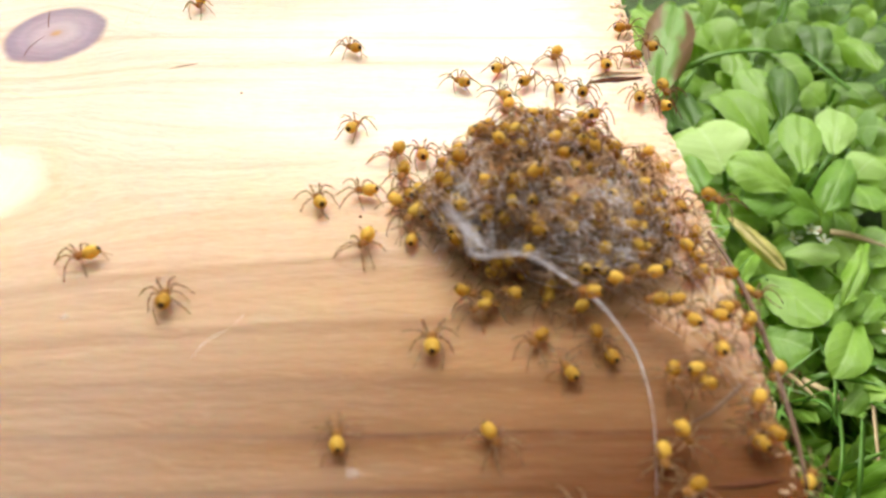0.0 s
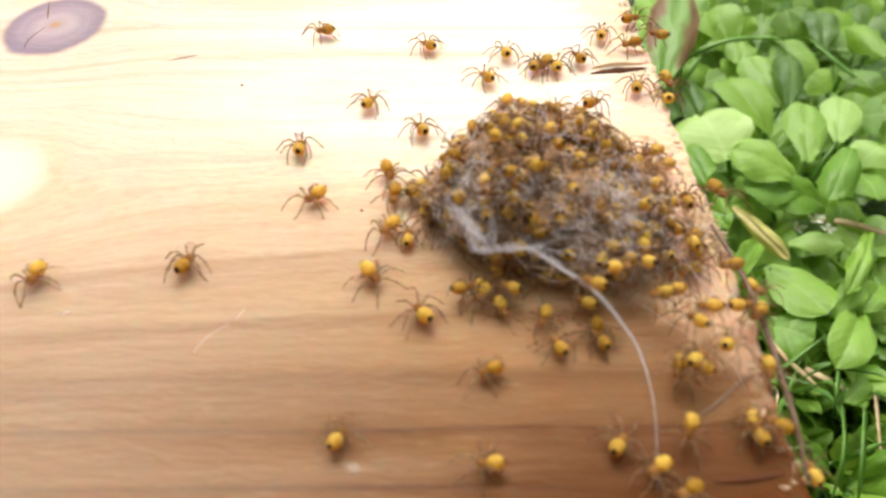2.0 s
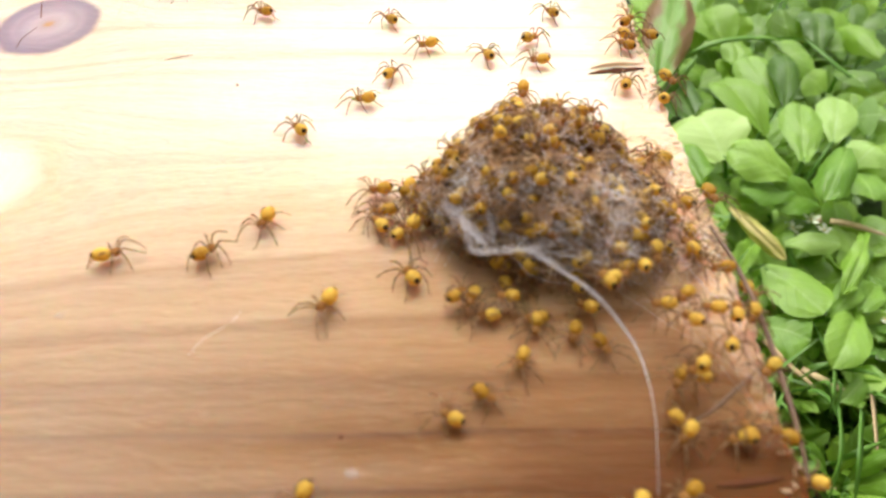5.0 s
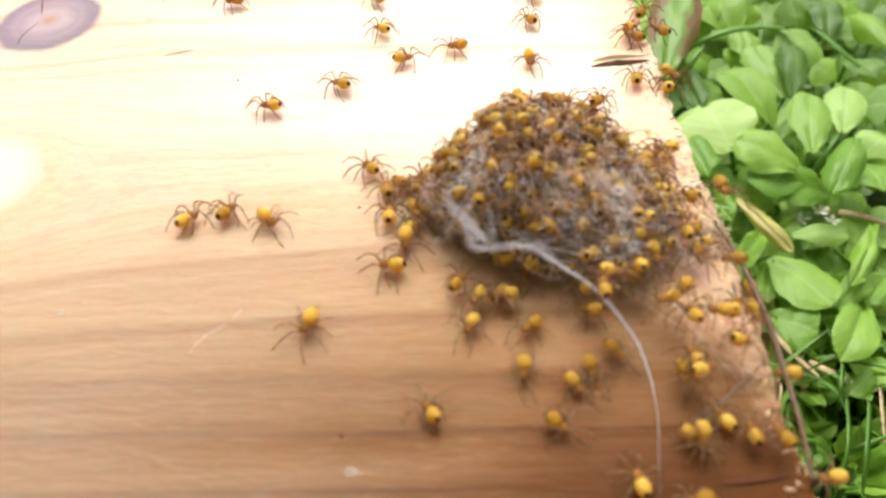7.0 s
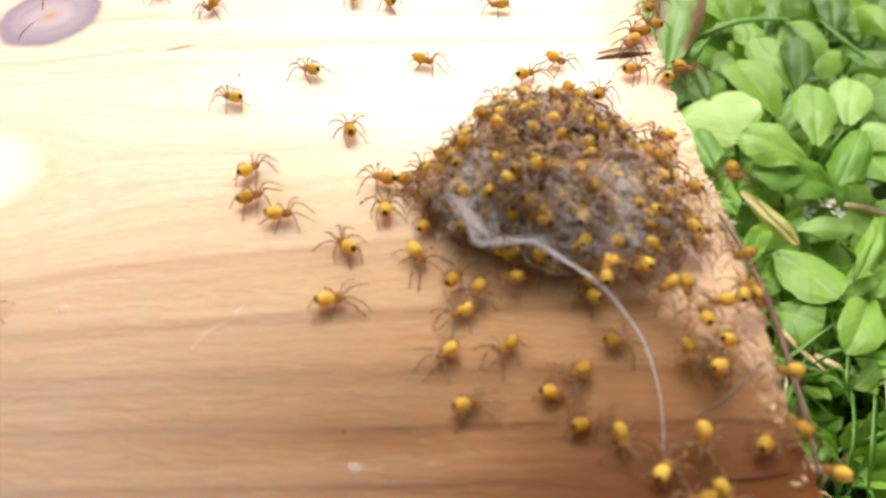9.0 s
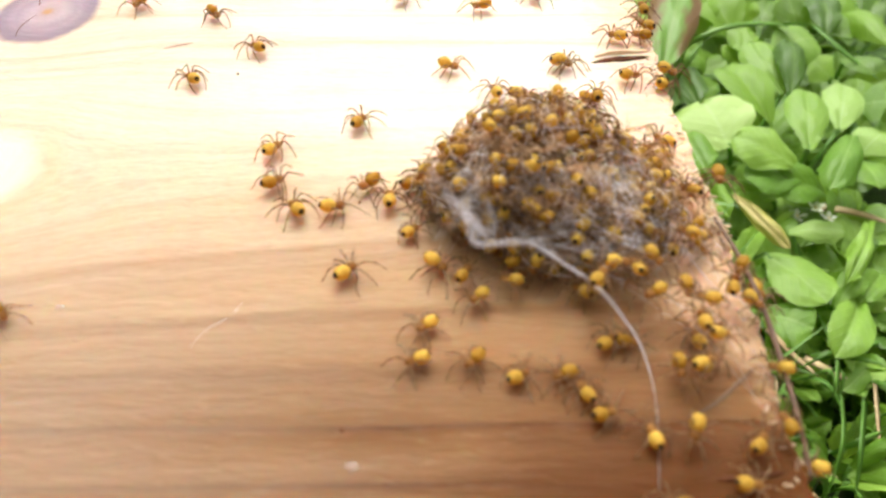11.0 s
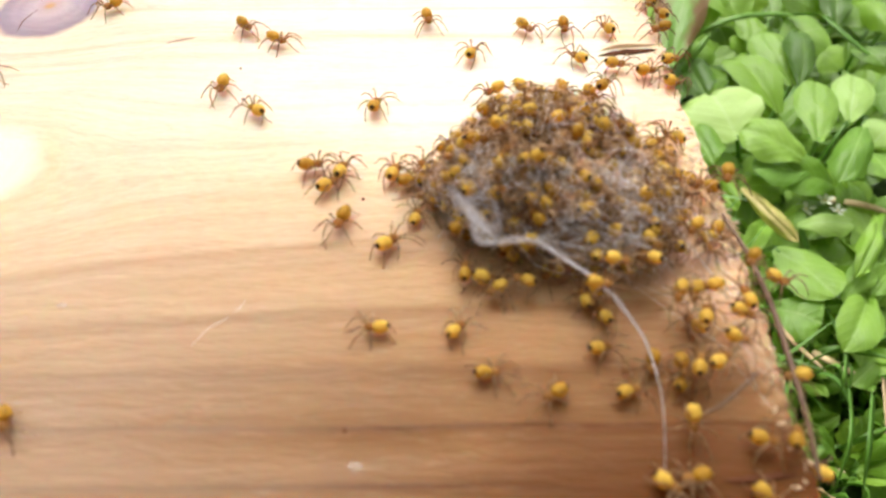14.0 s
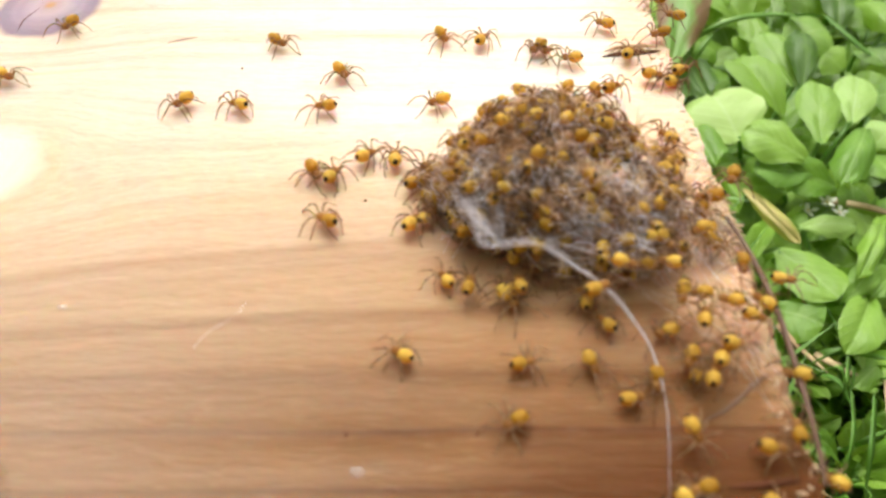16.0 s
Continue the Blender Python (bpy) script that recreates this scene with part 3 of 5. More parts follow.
def plant(level, leaves, face=(-0.15, -0.25, 0.93), label="low rosette of spoon-shaped fresh green leaves"):
    """A rosette: leaves as base x, y, tip x, y and width in millimetres, about a level."""
    global plant_count
    plant_count += 1
    rnd = random.Random(plant_count)
    cx, cy = sum(q[0] for q in leaves) / len(leaves) * MM, sum(q[1] for q in leaves) / len(leaves) * MM
    root = new("rosette_plant")
    root.location = (cx, cy, ground_z(cx, cy))
    tagged(root, label, "plant", "low green plants")
    stalk_v, stalk_f = [], []
    for k, (bx, by, tx, ty, w) in enumerate(leaves):
        base, tip = Vector((bx, by, level - 7)) * MM, Vector((tx, ty, level + 3)) * MM
        pale = rnd.random() < (0.55 if cy < 0.14 else 0.25) or w > 21
        put_leaf(root, base, tip, w * MM * 1.15, rnd.randrange(7), LEAF_MINT if w > 21 else LEAF_PALE if pale else LEAF, rnd.uniform(-18, 18), face)
        mid = (base + root.location) / 2 + Vector((0, 0, 0.004))
        tube([q - root.location for q in (root.location, mid, base + (tip - base) * 0.05)], [0.0009, 0.0008, 0.0007], 5, stalk_v, stalk_f)
    child("stem", data_mesh("stem", stalk_v, stalk_f, GRASS), root)


def rosette(leaves, label="low rosette of broad spoon-shaped green leaves"):
    """A rosette of single leaves: base x, y, tip x, y, width and level in millimetres, shape, material."""
    global plant_count
    plant_count += 1
    rnd = random.Random(300 + plant_count)
    cx, cy = sum(q[0] for q in leaves) / len(leaves) * MM, sum(q[1] for q in leaves) / len(leaves) * MM
    root = new("rosette_plant")
    root.location = (cx, cy, ground_z(cx, cy))
    tagged(root, label, "plant", "low green plants")
    stalk_v, stalk_f = [], []
    for bx, by, tx, ty, w, level, shape, material in leaves:
        base, tip = Vector((bx, by, level - 2)) * MM, Vector((tx, ty, level + 2)) * MM
        put_leaf(root, base, tip, w * MM, rnd.randrange(7) if shape is None else shape, material, rnd.uniform(-9, 9), (-0.1, -0.2, 0.95))
        mid = (base + root.location) / 2 + Vector((0, 0, 0.004))
        tube([q - root.location for q in (root.location, mid, base + (tip - base) * 0.05)], [0.0009, 0.0008, 0.0007], 5, stalk_v, stalk_f)
    child("stem", data_mesh("stem", stalk_v, stalk_f, GRASS), root)


rosette([(86, 109, 81, 128, 25, -80, ROUND, LEAF_MINT), (103, 123, 93, 147, 16, -82, None, LEAF), (116, 144, 114, 174, 15, -87, None, LEAF_PALE), (117, 142, 124, 168, 11, -85, None, LEAF), (96, 150, 80, 146, 15, -88, None, LEAF), (90, 108, 79, 105, 13, -90, None, LEAF_PALE)])
rosette([(109, 108, 117, 135, 13, -80, None, LEAF_PALE), (126, 123, 135, 144, 13, -85, None, LEAF_MINT), (123, 112, 105, 86, 10, -78, None, LEAF_PALE), (103, 102, 87, 111, 15, -81, None, LEAF_PALE), (106, 101, 89, 99, 12, -85, None, LEAF_PALE), (107, 125, 120, 138, 10, -90, None, LEAF)])
rosette([(114, 99, 97, 100, 14, -89, None, LEAF_PALE), (101, 100, 86, 98, 10, -92, None, LEAF_PALE), (104, 98, 106, 87, 14, -95, None, LEAF), (101, 98, 98, 83, 8, -97, None, LEAF), (123, 99, 120, 83, 10, -97, None, LEAF_PALE)])
rosette([(125, 108, 132, 113, 13, -82, None, LEAF_MINT), (141, 140, 146, 137, 16, -88, None, LEAF_PALE), (125, 108, 124, 93, 16, -84, None, LEAF_PALE), (139, 134, 147, 145, 8, -92, None, LEAF)])
rosette([(123, 174, 139, 179, 21, -91, None, LEAF_PALE), (114, 171, 115, 193, 11, -93, None, LEAF), (113, 187, 105, 208, 21, -92, None, LEAF), (145, 181, 150, 205, 14, -89, None, LEAF), (126, 196, 135, 214, 11, -94, None, LEAF)])
rosette([(166, 185, 160, 199, 23, -93, None, LEAF), (143, 163, 146, 149, 13, -86, None, LEAF), (170, 201, 182, 217, 16, -95, None, LEAF), (138, 157, 132, 162, 16, -90, None, LEAF_PALE)])
plant(-106, [(103, 92, 109, 71, 13), (95, 72, 100, 57, 11), (130, 72, 105, 54, 13), (137, 97, 109, 66, 8), (95, 75, 98, 76, 7), (134, 83, 119, 64, 8)])
plant(-108, [(104, 44, 87, 21, 6), (95, 46, 90, 26, 6), (111, 48, 112, 37, 7), (105, 30, 99, 17, 6), (113, 31, 103, 16, 6), (104, 55, 89, 42, 5)])
plant(-90, [(102, 191, 105, 204, 10), (119, 198, 122, 201, 9), (141, 192, 138, 207, 12), (153, 195, 159, 208, 14), (163, 210, 163, 173, 10), (133, 214, 136, 225, 12), (176, 217, 180, 217, 12), (118, 209, 119, 218, 9)])
rosette([(89, 74, 98, 57, 16, -88, None, LEAF_PALE), (84, 57, 93, 50, 15, -92, None, LEAF_PALE), (92, 87, 80, 70, 6, -93, None, LEAF_PALE), (92, 76, 85, 62, 7, -95, None, LEAF)])
rosette([(110, 61, 96, 42, 11, -92, None, LEAF_PALE), (121, 86, 105, 62, 6, -88, None, LEAF_PALE), (102, 58, 113, 69, 7, -90, None, LEAF_PALE), (99, 84, 112, 81, 8, -90, None, LEAF_MINT), (122, 72, 110, 60, 7, -94, None, LEAF_PALE), (111, 46, 98, 36, 7, -98, None, LEAF_PALE)])

# leaves that reach under the board's end
for base, tip, w in (
    ((73, 130, -91), (76, 99, -81), 11),
    ((80, 162, -89), (80, 126, -79), 10),
    ((80, 192, -89), (82, 155, -79), 11),
    ((77, 112, -99), (82, 88, -89), 8),
    ((78, 93, -105), (86, 73, -95), 8),
    ((82, 75, -107), (87, 59, -97), 7),
    ((82, 222, -91), (81, 179, -81), 10),
):
    plant((base[2] + tip[2]) / 2 + 2, [(base[0], base[1], tip[0], tip[1], w), (base[0] - 6, base[1] - 8, tip[0] - 9, tip[1] - 2, w * 0.8)], label="small pair of green leaves reaching under the board")

# the carpet of lower rosettes between and beyond them
rnd = random.Random(21)
for k in range(158):
    x, y = (rnd.uniform(72, 250), rnd.uniform(-25, 300)) if k < 70 else (rnd.uniform(78, 175), rnd.uniform(5, 225)) if k < 130 else (rnd.uniform(84, 142), rnd.uniform(48, 104))
    if y > 150 and k < 130 and rnd.random() < 0.4:
        continue
    low = y < 55 and rnd.random() < 0.85
    level, leaves = rnd.uniform(-112, -101) if k < 70 else rnd.uniform(-106, -97) if k < 130 else rnd.uniform(-105, -98), []
    start = rnd.uniform(0, 360)
    for i in range(rnd.randint(5, 8)):
        a = radians(start + i * 137.5)
        r = rnd.uniform(11, 22) * (0.6 if low else 1)
        leaves.append((x + 3 * math.cos(a), y + 3 * math.sin(a), x + r * math.cos(a), y + r * math.sin(a), rnd.uniform(7, 13) * (0.5 if low else 1)))
    plant(level, leaves, (rnd.gauss(-0.1, 0.25), rnd.gauss(-0.2, 0.25), 0.9))


def lone_leaf(base, tip, width, material, label, shape=2, twist=0.0, face=(-0.3, -0.6, 0.7)):
    root = new("fallen_leaf")
    root.location = Vector(base) * MM
    tagged(root, label, "leaf")
    put_leaf(root, Vector(base) * MM, Vector(tip) * MM, width * MM, shape, material, twist, face)


lone_leaf((80.9, 88.1, -81), (90.4, 69.9, -82), 4.6, LEAF_YELLOW, "narrow yellowed leaf lying among green leaves", 3, 0)
lone_leaf((67, 130, -71), (85, 182, -62), 17, LEAF_RED, "green leaf with reddish-brown dying margins beside the board end", 4, 10)


def blade(points, width, material, label, category="grass"):
    """A grass blade or straw: a flat, creased ribbon through points in millimetres."""
    line = curve_points([Vector(p) * MM for p in points], 7)
    n = len(line) - 1
    verts, faces = [], []
    for i, p in enumerate(line):
        t = i / n
        ahead = (line[min(i + 1, n)] - line[max(i - 1, 0)]).normalized()
        side = ahead.cross(Vector((0.3, -0.5, 0.8))).normalized()
        up = side.cross(ahead)
        w = width * MM * 0.5 * (1 - t ** 4 * 0.85)
        verts += [tuple(p - side * w), tuple(p - up * w * 0.45), tuple(p + side * w), tuple(p - up * w * 0.1)]
    for i in range(n):
        faces += [(i * 4 + k, i * 4 + (k + 1) % 4, i * 4 + 4 + (k + 1) % 4, i * 4 + 4 + k) for k in range(4)]
    name = "grass_blade" if category == "grass" else "straw"
    tagged(new(name, data_mesh(name, verts, faces, material)), label, category, "blades and straws beside the board")


GREEN = "long narrow green grass blade among low leaves"
blade([(81.7, 152.9, -85), (82.4, 155.8, -78), (95.5, 157.9, -72), (114.7, 166.7, -76), (130.9, 183.8, -88)], 1.9, GRASS, GREEN)
blade([(124.8, 189.2, -90), (130.3, 173.2, -80), (132.0, 163.7, -78), (137.1, 154.7, -80), (153.1, 154.1, -90)], 3.0, GRASS, GREEN)
blade([(102.4, 65.6, -100), (99.4, 53.0, -95), (102.7, 47.6, -100)], 2.2, GRASS, GREEN)
blade([(93.0, 31.3, -90), (87.6, 19.1, -88), (83.9, 10.1, -95)], 1.5, GRASS, GREEN)
blade([(92.3, 37.7, -85), (89.3, 31.1, -85), (92.4, 30.7, -95)], 1.4, GRASS, GREEN)
blade([(97.8, 30.2, -90), (91.1, 17.7, -88), (89.9, 10.0, -95)], 1.8, GRASS, GREEN)
blade([(89.8, 20.7, -98), (93.6, 20.9, -92), (100.4, 23.5, -92)], 1.8, GRASS, GREEN)
blade([(75.4, 139.5, -80), (80.2, 143.2, -74), (84.9, 149.0, -72)], 2.2, GRASS, GREEN)
blade([(93.9, 46.5, -98), (99.4, 45.4, -95), (107.3, 41.1, -92)], 2.0, GRASS, GREEN)
DRY = "dry pale straw lying on the low plants"
blade([(115.3, 98.8, -97), (122.8, 93.7, -94), (131.7, 89.1, -94)], 2.2, STRAW, DRY, "straw")
blade([(91.4, 45.2, -96), (96.4, 40.5, -95), (103.4, 36.6, -97)], 1.9, STRAW, DRY, "straw")
blade([(82.0, 50.6, -91), (87.1, 44.3, -93), (93.0, 39.9, -96)], 1.7, STRAW, DRY, "straw")
blade([(82.7, 18.5, -101), (91.1, 16.3, -101)], 2.0, STRAW, DRY, "straw")
blade([(106.3, 37.9, -96), (101.1, 19.9, -98)], 1.4, STRAW, DRY, "straw")
blade([(112.6, 84.6, -98), (115.4, 75.8, -99)], 2.4, STRAW, DRY, "straw")


rnd = random.Random(31)
for k in range(46):
    x, y = rnd.uniform(80, 125), rnd.uniform(2, 58)
    a, reach, height = rnd.gauss(-1.9, 0.9), rnd.uniform(5, 16), rnd.uniform(12, 26)
    dx, dy = math.cos(a) * reach, math.sin(a) * reach
    blade([(x, y, -116), (x + dx * 0.25, y + dy * 0.25, -116 + height * 0.7), (x + dx * 0.7, y + dy * 0.7, -116 + height), (x + dx * 1.3, y + dy * 1.3, -116 + height * 0.85)],
          rnd.uniform(1.0, 2.0), GRASS if rnd.random() < 0.85 else STRAW, "short green grass blade growing beside the board end" if k % 5 else GREEN)


def turf():
    """Short fine grass between the plants."""
    rnd = random.Random(9)
    verts, faces = [], []
    for i in range(2600):
        x, y = rnd.uniform(0.06, 0.26), rnd.uniform(-0.04, 0.30)
        if y > 0.09 and rnd.random() < 0.85:
            continue
        z = ground_z(x, y)
        a, lean, h, w = rnd.uniform(0, 6.3), rnd.uniform(0.2, 1.4), rnd.uniform(0.010, 0.026), rnd.uniform(0.0004, 0.0009)
        d = Vector((math.cos(a), math.sin(a), 0))
        s = Vector((-d.y, d.x, 0)) * w
        p0 = Vector((x, y, z))
        p1 = p0 + d * h * 0.3 * lean + Vector((0, 0, h * 0.6))
        p2 = p0 + d * h * lean + Vector((0, 0, h * (1.0 - 0.35 * lean)))
        b = len(verts)
        verts += [tuple(p0 - s), tuple(p0 + s), tuple(p1 + s * 0.8), tuple(p1 - s * 0.8), tuple(p2)]
        faces += [(b, b + 1, b + 2, b + 3), (b + 3, b + 2, b + 4)]
    tagged(new("turf", data_mesh("turf", verts, faces, GRASS)), "short fine green grass growing between low plants", "grass", kind="stuff")


turf()


def floweret(x, y, z, size, seed):
    rnd = random.Random(seed)
    root = new("white_flower")
    root.location = Vector((x, y, z)) * MM
    tagged(root, "tiny white starry flower among the green leaves", "flower", "tiny white flowers")
    for i in range(5):
        a = radians(72 * i + rnd.uniform(-12, 12))
        d = Vector((math.cos(a), math.sin(a), rnd.uniform(0.1, 0.5)))
        s = Vector((-d.y, d.x, 0)) * 0.3
        tip = d * size * MM
        me = data_mesh("petal", [(0, 0, 0), tuple(tip * 0.6 + s * size * MM), tuple(tip), tuple(tip * 0.6 - s * size * MM), tuple(tip * 0.5 - Vector((0, 0, 0.1 * size * MM)))],
                       [(0, 1, 4), (1, 2, 4), (2, 3, 4), (3, 0, 4)], PETAL)
        child("petal", me, root)
    bm = bmesh.new()
    bmesh.ops.create_icosphere(bm, subdivisions=1, radius=size * 0.2 * MM)
    child("flower_heart", mesh_of("flower_heart", bm, LEAF_YELLOW), root, label="yellow-green heart")
    v, f = tube([Vector((0, 0, 0)), Vector((0.5, 1, -8)) * MM, Vector((1, 2, -16)) * MM], 0.0004, 5)
    child("flower_stalk", data_mesh("flower_stalk", v, f, GRASS), root)


floweret(105.0, 92.3, -94, 2.8, 1)
floweret(110.2, 93.8, -92, 2.8, 2)
floweret(113.1, 90.6, -93, 2.4, 3)
floweret(121.0, 62.0, -98, 2.6, 4)


# ---- the clump: matted silk on the board, full of spiderlings ----
CLUMP, CLUMP_SIZE = Vector((9.4, 6.0, 2.6)) * MM, Vector((9.5, 8.9, 6.6)) * MM


def clump_point(a, b, out=0.0):
    """A place on the clump's lumpy skin (a round z, b above the board's plane, radians), and its normal."""
    d = Vector((math.cos(a) * math.cos(b), math.sin(a) * math.cos(b), math.sin(b)))
    r = 1 + 0.16 * noise.noise(d * 2.1 + Vector((3, 0, 0))) + 0.07 * noise.noise(d * 6)
    r -= 0.22 * math.exp(-(d - Vector((-0.25, -0.80, 0.55)).normalized()).length_squared / 0.10)
    p = CLUMP + Vector((d.x * CLUMP_SIZE.x, d.y * CLUMP_SIZE.y, d.z * CLUMP_SIZE.z)) * r
    low = max(0, 0.75 * d.x - 0.65 * d.y) ** 2 * max(0.0, 1 - 0.9 * max(0, d.z))
    p += Vector((3.2, -3.4, 0)) * MM * low
    p.x = CLUMP.x + (p.x - CLUMP.x) * (1.12 - 0.20 * max(0, d.z) - 0.14 * max(0, d.y)) + 0.0012 * max(0, d.y)
    normal = Vector((d.x / CLUMP_SIZE.x, d.y / CLUMP_SIZE.y, d.z / CLUMP_SIZE.z)).normalized()
    return p + normal * out, normal


def build_clump():
    bm = bmesh.new()
    bmesh.ops.create_icosphere(bm, subdivisions=5, radius=1)
    for q in bm.verts:
        d = q.co.normalized()
        a, b = math.atan2(d.y, d.x), math.asin(max(-1, min(1, d.z)))
        p, normal = clump_point(a, b)
        p = CLUMP + (p - CLUMP) * (0.74 - 0.32 * max(0, d.x) - 0.10 * max(0, 0.7 * d.x - 0.7 * d.y)) + normal * 0.0006 * noise.noise(d * 14)
        p.z = max(p.z, 0.00005 + 0.0001 * (d.x + 1))
        q.co = p
    root = new("silk_nest")
    tagged(root, "matted grey silk nest on the pine board", "spider nest")
    child("silk_mat", mesh_of("silk_mat", bm, COCOON), root)
    # a thin veil of spun silk over the near, shaded flank
    def over_front(d):
        ragged = 0.3 * noise.noise(d * 3) + 0.12 * noise.noise(d * 9)
        return -0.1 + ragged < d.z < 0.72 + ragged and d.y < 0.05 + ragged and d.x < 0.8

    bm = bmesh.new()
    bmesh.ops.create_icosphere(bm, subdivisions=5, radius=1)
    bmesh.ops.delete(bm, geom=[q for q in bm.faces if not over_front(q.calc_center_median())], context="FACES")
    for q in bm.verts:
        d = q.co.normalized()
        q.co = clump_point(math.atan2(d.y, d.x), math.asin(max(-1, min(1, d.z))), 0.0007 + 0.0005 * noise.noise(d * 5) + 0.0003 * noise.noise(d * 17))[0]
    child("silk_veil", mesh_of("silk_veil", bm, VEIL), root, label="thin milky silk veil")
    # loose threads over the skin
    rnd = random.Random(3)
    verts, faces = [], []
    for i in range(520):
        front = i % 3 < 2
        a0 = rnd.uniform(math.pi * 1.05, math.pi * 1.95) if front else rnd.uniform(0, 2 * math.pi)
        b0 = rnd.uniform(0.2, 0.9) if front else rnd.uniform(0.05, 1.45)
        da, db = rnd.gauss(0, 0.35), rnd.gauss(0, 0.28)
        lift = rnd.uniform(0.0, 0.0018)
        pts = [clump_point(a0 + da * t, min(1.5, max(-0.1, b0 + db * t)), lift * (0.4 + math.sin(math.pi * t)) + rnd.uniform(-0.0001, 0.0001))[0] for t in (0, 0.25, 0.5, 0.75, 1)]
        tube(pts, rnd.choice((0.000010, 0.000014, 0.00002, 0.000026)), 3, verts, faces)
    web = child("loose_threads", data_mesh("loose_threads", verts, faces, SILK), root, label="loose pale silk threads")
    tagged(web, kind="stuff")
    # the pale, empty skins that the spiderlings have shed: tangles of bent legs over the nest and thinly beside it
    verts, faces = [], []
    for i in range(225):
        if i < 175:
            a, b = rnd.uniform(0, 2 * math.pi), math.asin(rnd.uniform(0.0, 0.98))
            if math.cos(a) > 0.3 and rnd.random() < 0.2:
                continue
            p, up = clump_point(a, b, rnd.uniform(-0.0012, 0.0010))
        else:
            y = rnd.gauss(7, 4.5) * MM
            p, up = Vector((rnd.uniform(17, 26.5) * MM, y, rnd.uniform(0.3, 2.6) * MM)), Vector((0, 0, 1))
        for k in range(rnd.randint(5, 8)):
            out = Vector((rnd.gauss(0, 1), rnd.gauss(0, 1), rnd.gauss(0, 1)))
            out = (out - up * out.dot(up) * 0.7).normalized()
            turn = Vector((rnd.gauss(0, 1), rnd.gauss(0, 1), rnd.gauss(0, 1))) * 0.35
            long, rise = rnd.uniform(1.4, 2.7) * MM, rnd.uniform(0.2, 1.0) * MM
            pts = [p + out * long * t + turn * long * t * t + up * rise * math.sin(math.pi * min(1, t * 1.2)) for t in (0, 0.22, 0.45, 0.72, 1)]
            for q in pts:
                q.z = max(q.z, 0.0001)
            tube(pts, [0.00006, 0.00006, 0.00005, 0.00004, 0.00002], 4, verts, faces)
    skins = child("shed_skin_tangle", data_mesh("shed_skin_tangle", verts, faces, SHED), root, label="tangle of pale brown shed skins")
    tagged(skins, kind="stuff")
    # threads from the clump to the board and its end
    verts, faces = [], []
    for i in range(60):
        p, _ = clump_point(rnd.uniform(-1.5, 1.2), rnd.uniform(0.0, 0.9), 0.0002)
        if i % 3 == 0:
            p, _ = clump_point(rnd.uniform(0, 6.28), rnd.uniform(-0.1, 0.5), 0.0001)
            q = Vector((p.x + (p.x - CLUMP.x) * rnd.uniform(0.1, 0.5), p.y + (p.y - CLUMP.y) * rnd.uniform(0.1, 0.5), 0.0001))
        else:
            y = rnd.uniform(-0.020, 0.018)
            q = Vector((edge_at(y) - 0.0002 + rnd.uniform(-0.003, 0.0005), y, rnd.uniform(0.0002, 0.0015)))
        mid = (p + q) / 2 - Vector((0, 0, rnd.uniform(-0.0003, 0.0006)))
        tube([p, mid, q], 0.000013, 3, verts, faces)
    web = child("anchor_threads", data_mesh("anchor_threads", verts, faces, SILK), root, label="fine silk threads stretched to the board end")
    tagged(web, kind="stuff")
    return root


build_clump()


def silk_rope(name, points, spread, count, thick, label, seed):
    """A bundle of silk threads through points in millimetres; spread: its half width along the way."""
    rnd = random.Random(seed)
    verts, faces = [], []
    for i in range(count):
        a, off = rnd.uniform(0, 6.28), math.sqrt(rnd.random())
        jittered = []
        for k, p in enumerate(points):
            s = spread[k] * off
            jittered.append(Vector((p[0] + s * math.cos(a + k * 0.5) + rnd.gauss(0, s * 0.6), p[1] + s * math.sin(a + k * 0.5) + rnd.gauss(0, s * 0.3), max(0.1, p[2] + 0.4 * s * math.sin(a * 3 + k)))) * MM)
        tube(curve_points(jittered, 5), thick * MM * rnd.uniform(0.6, 1.3), 3, verts, faces)
    tagged(new(name, data_mesh(name, verts, faces, SILK)), label, "spider silk", kind="stuff")


silk_rope("silk_strand", [(2.6, -1.4, 5.6), (2.9, -2.6, 5.2), (3.2, -3.9, 4.8), (5.4, -4.1, 5.0), (8.0, -4.0, 5.0), (10.7, -5.9, 4.6), (14.0, -8.3, 3.6), (16.2, -11.3, 2.6), (17.4, -13.9, 1.8), (17.9, -18.4, 0.7), (16.8, -25.3, 0.3)],
          [0.7, 0.5, 0.45, 0.45, 0.5, 0.42, 0.2, 0.13, 0.05, 0.012, 0.012], 20, 0.014, "twisted white silk strand running down to the board", 2)
silk_rope("silk_strand", [(0.4, 3.0, 5.0), (1.4, 0.6, 5.6), (2.6, -1.6, 5.6), (4.2, -3.6, 5.0)], [1.0, 1.1, 0.9, 0.5], 56, 0.011, "frayed white silk tuft on the nest", 4)
silk_rope("silk_strand", [(3.6, 2.2, 7.2), (4.3, 0.2, 7.0), (4.8, -1.7, 6.4), (4.9, -3.6, 5.2)], [0.5, 0.8, 0.7, 0.4], 22, 0.008, "frayed white silk tuft on the nest", 9)
silk_rope("silk_strand", [(8.5, -3.6, 5.0), (11, -2.4, 5.4), (14, -2.4, 5.2), (16.6, -1.6, 4.6), (19.0, 0.6, 3.8)], [0.9, 1.4, 1.7, 1.5, 1.2], 30, 0.010, "frayed grey-white silk band across the nest", 6)


# ---- the spiderlings ----
SPAN = 1.13 * MM   # a spiderling's size


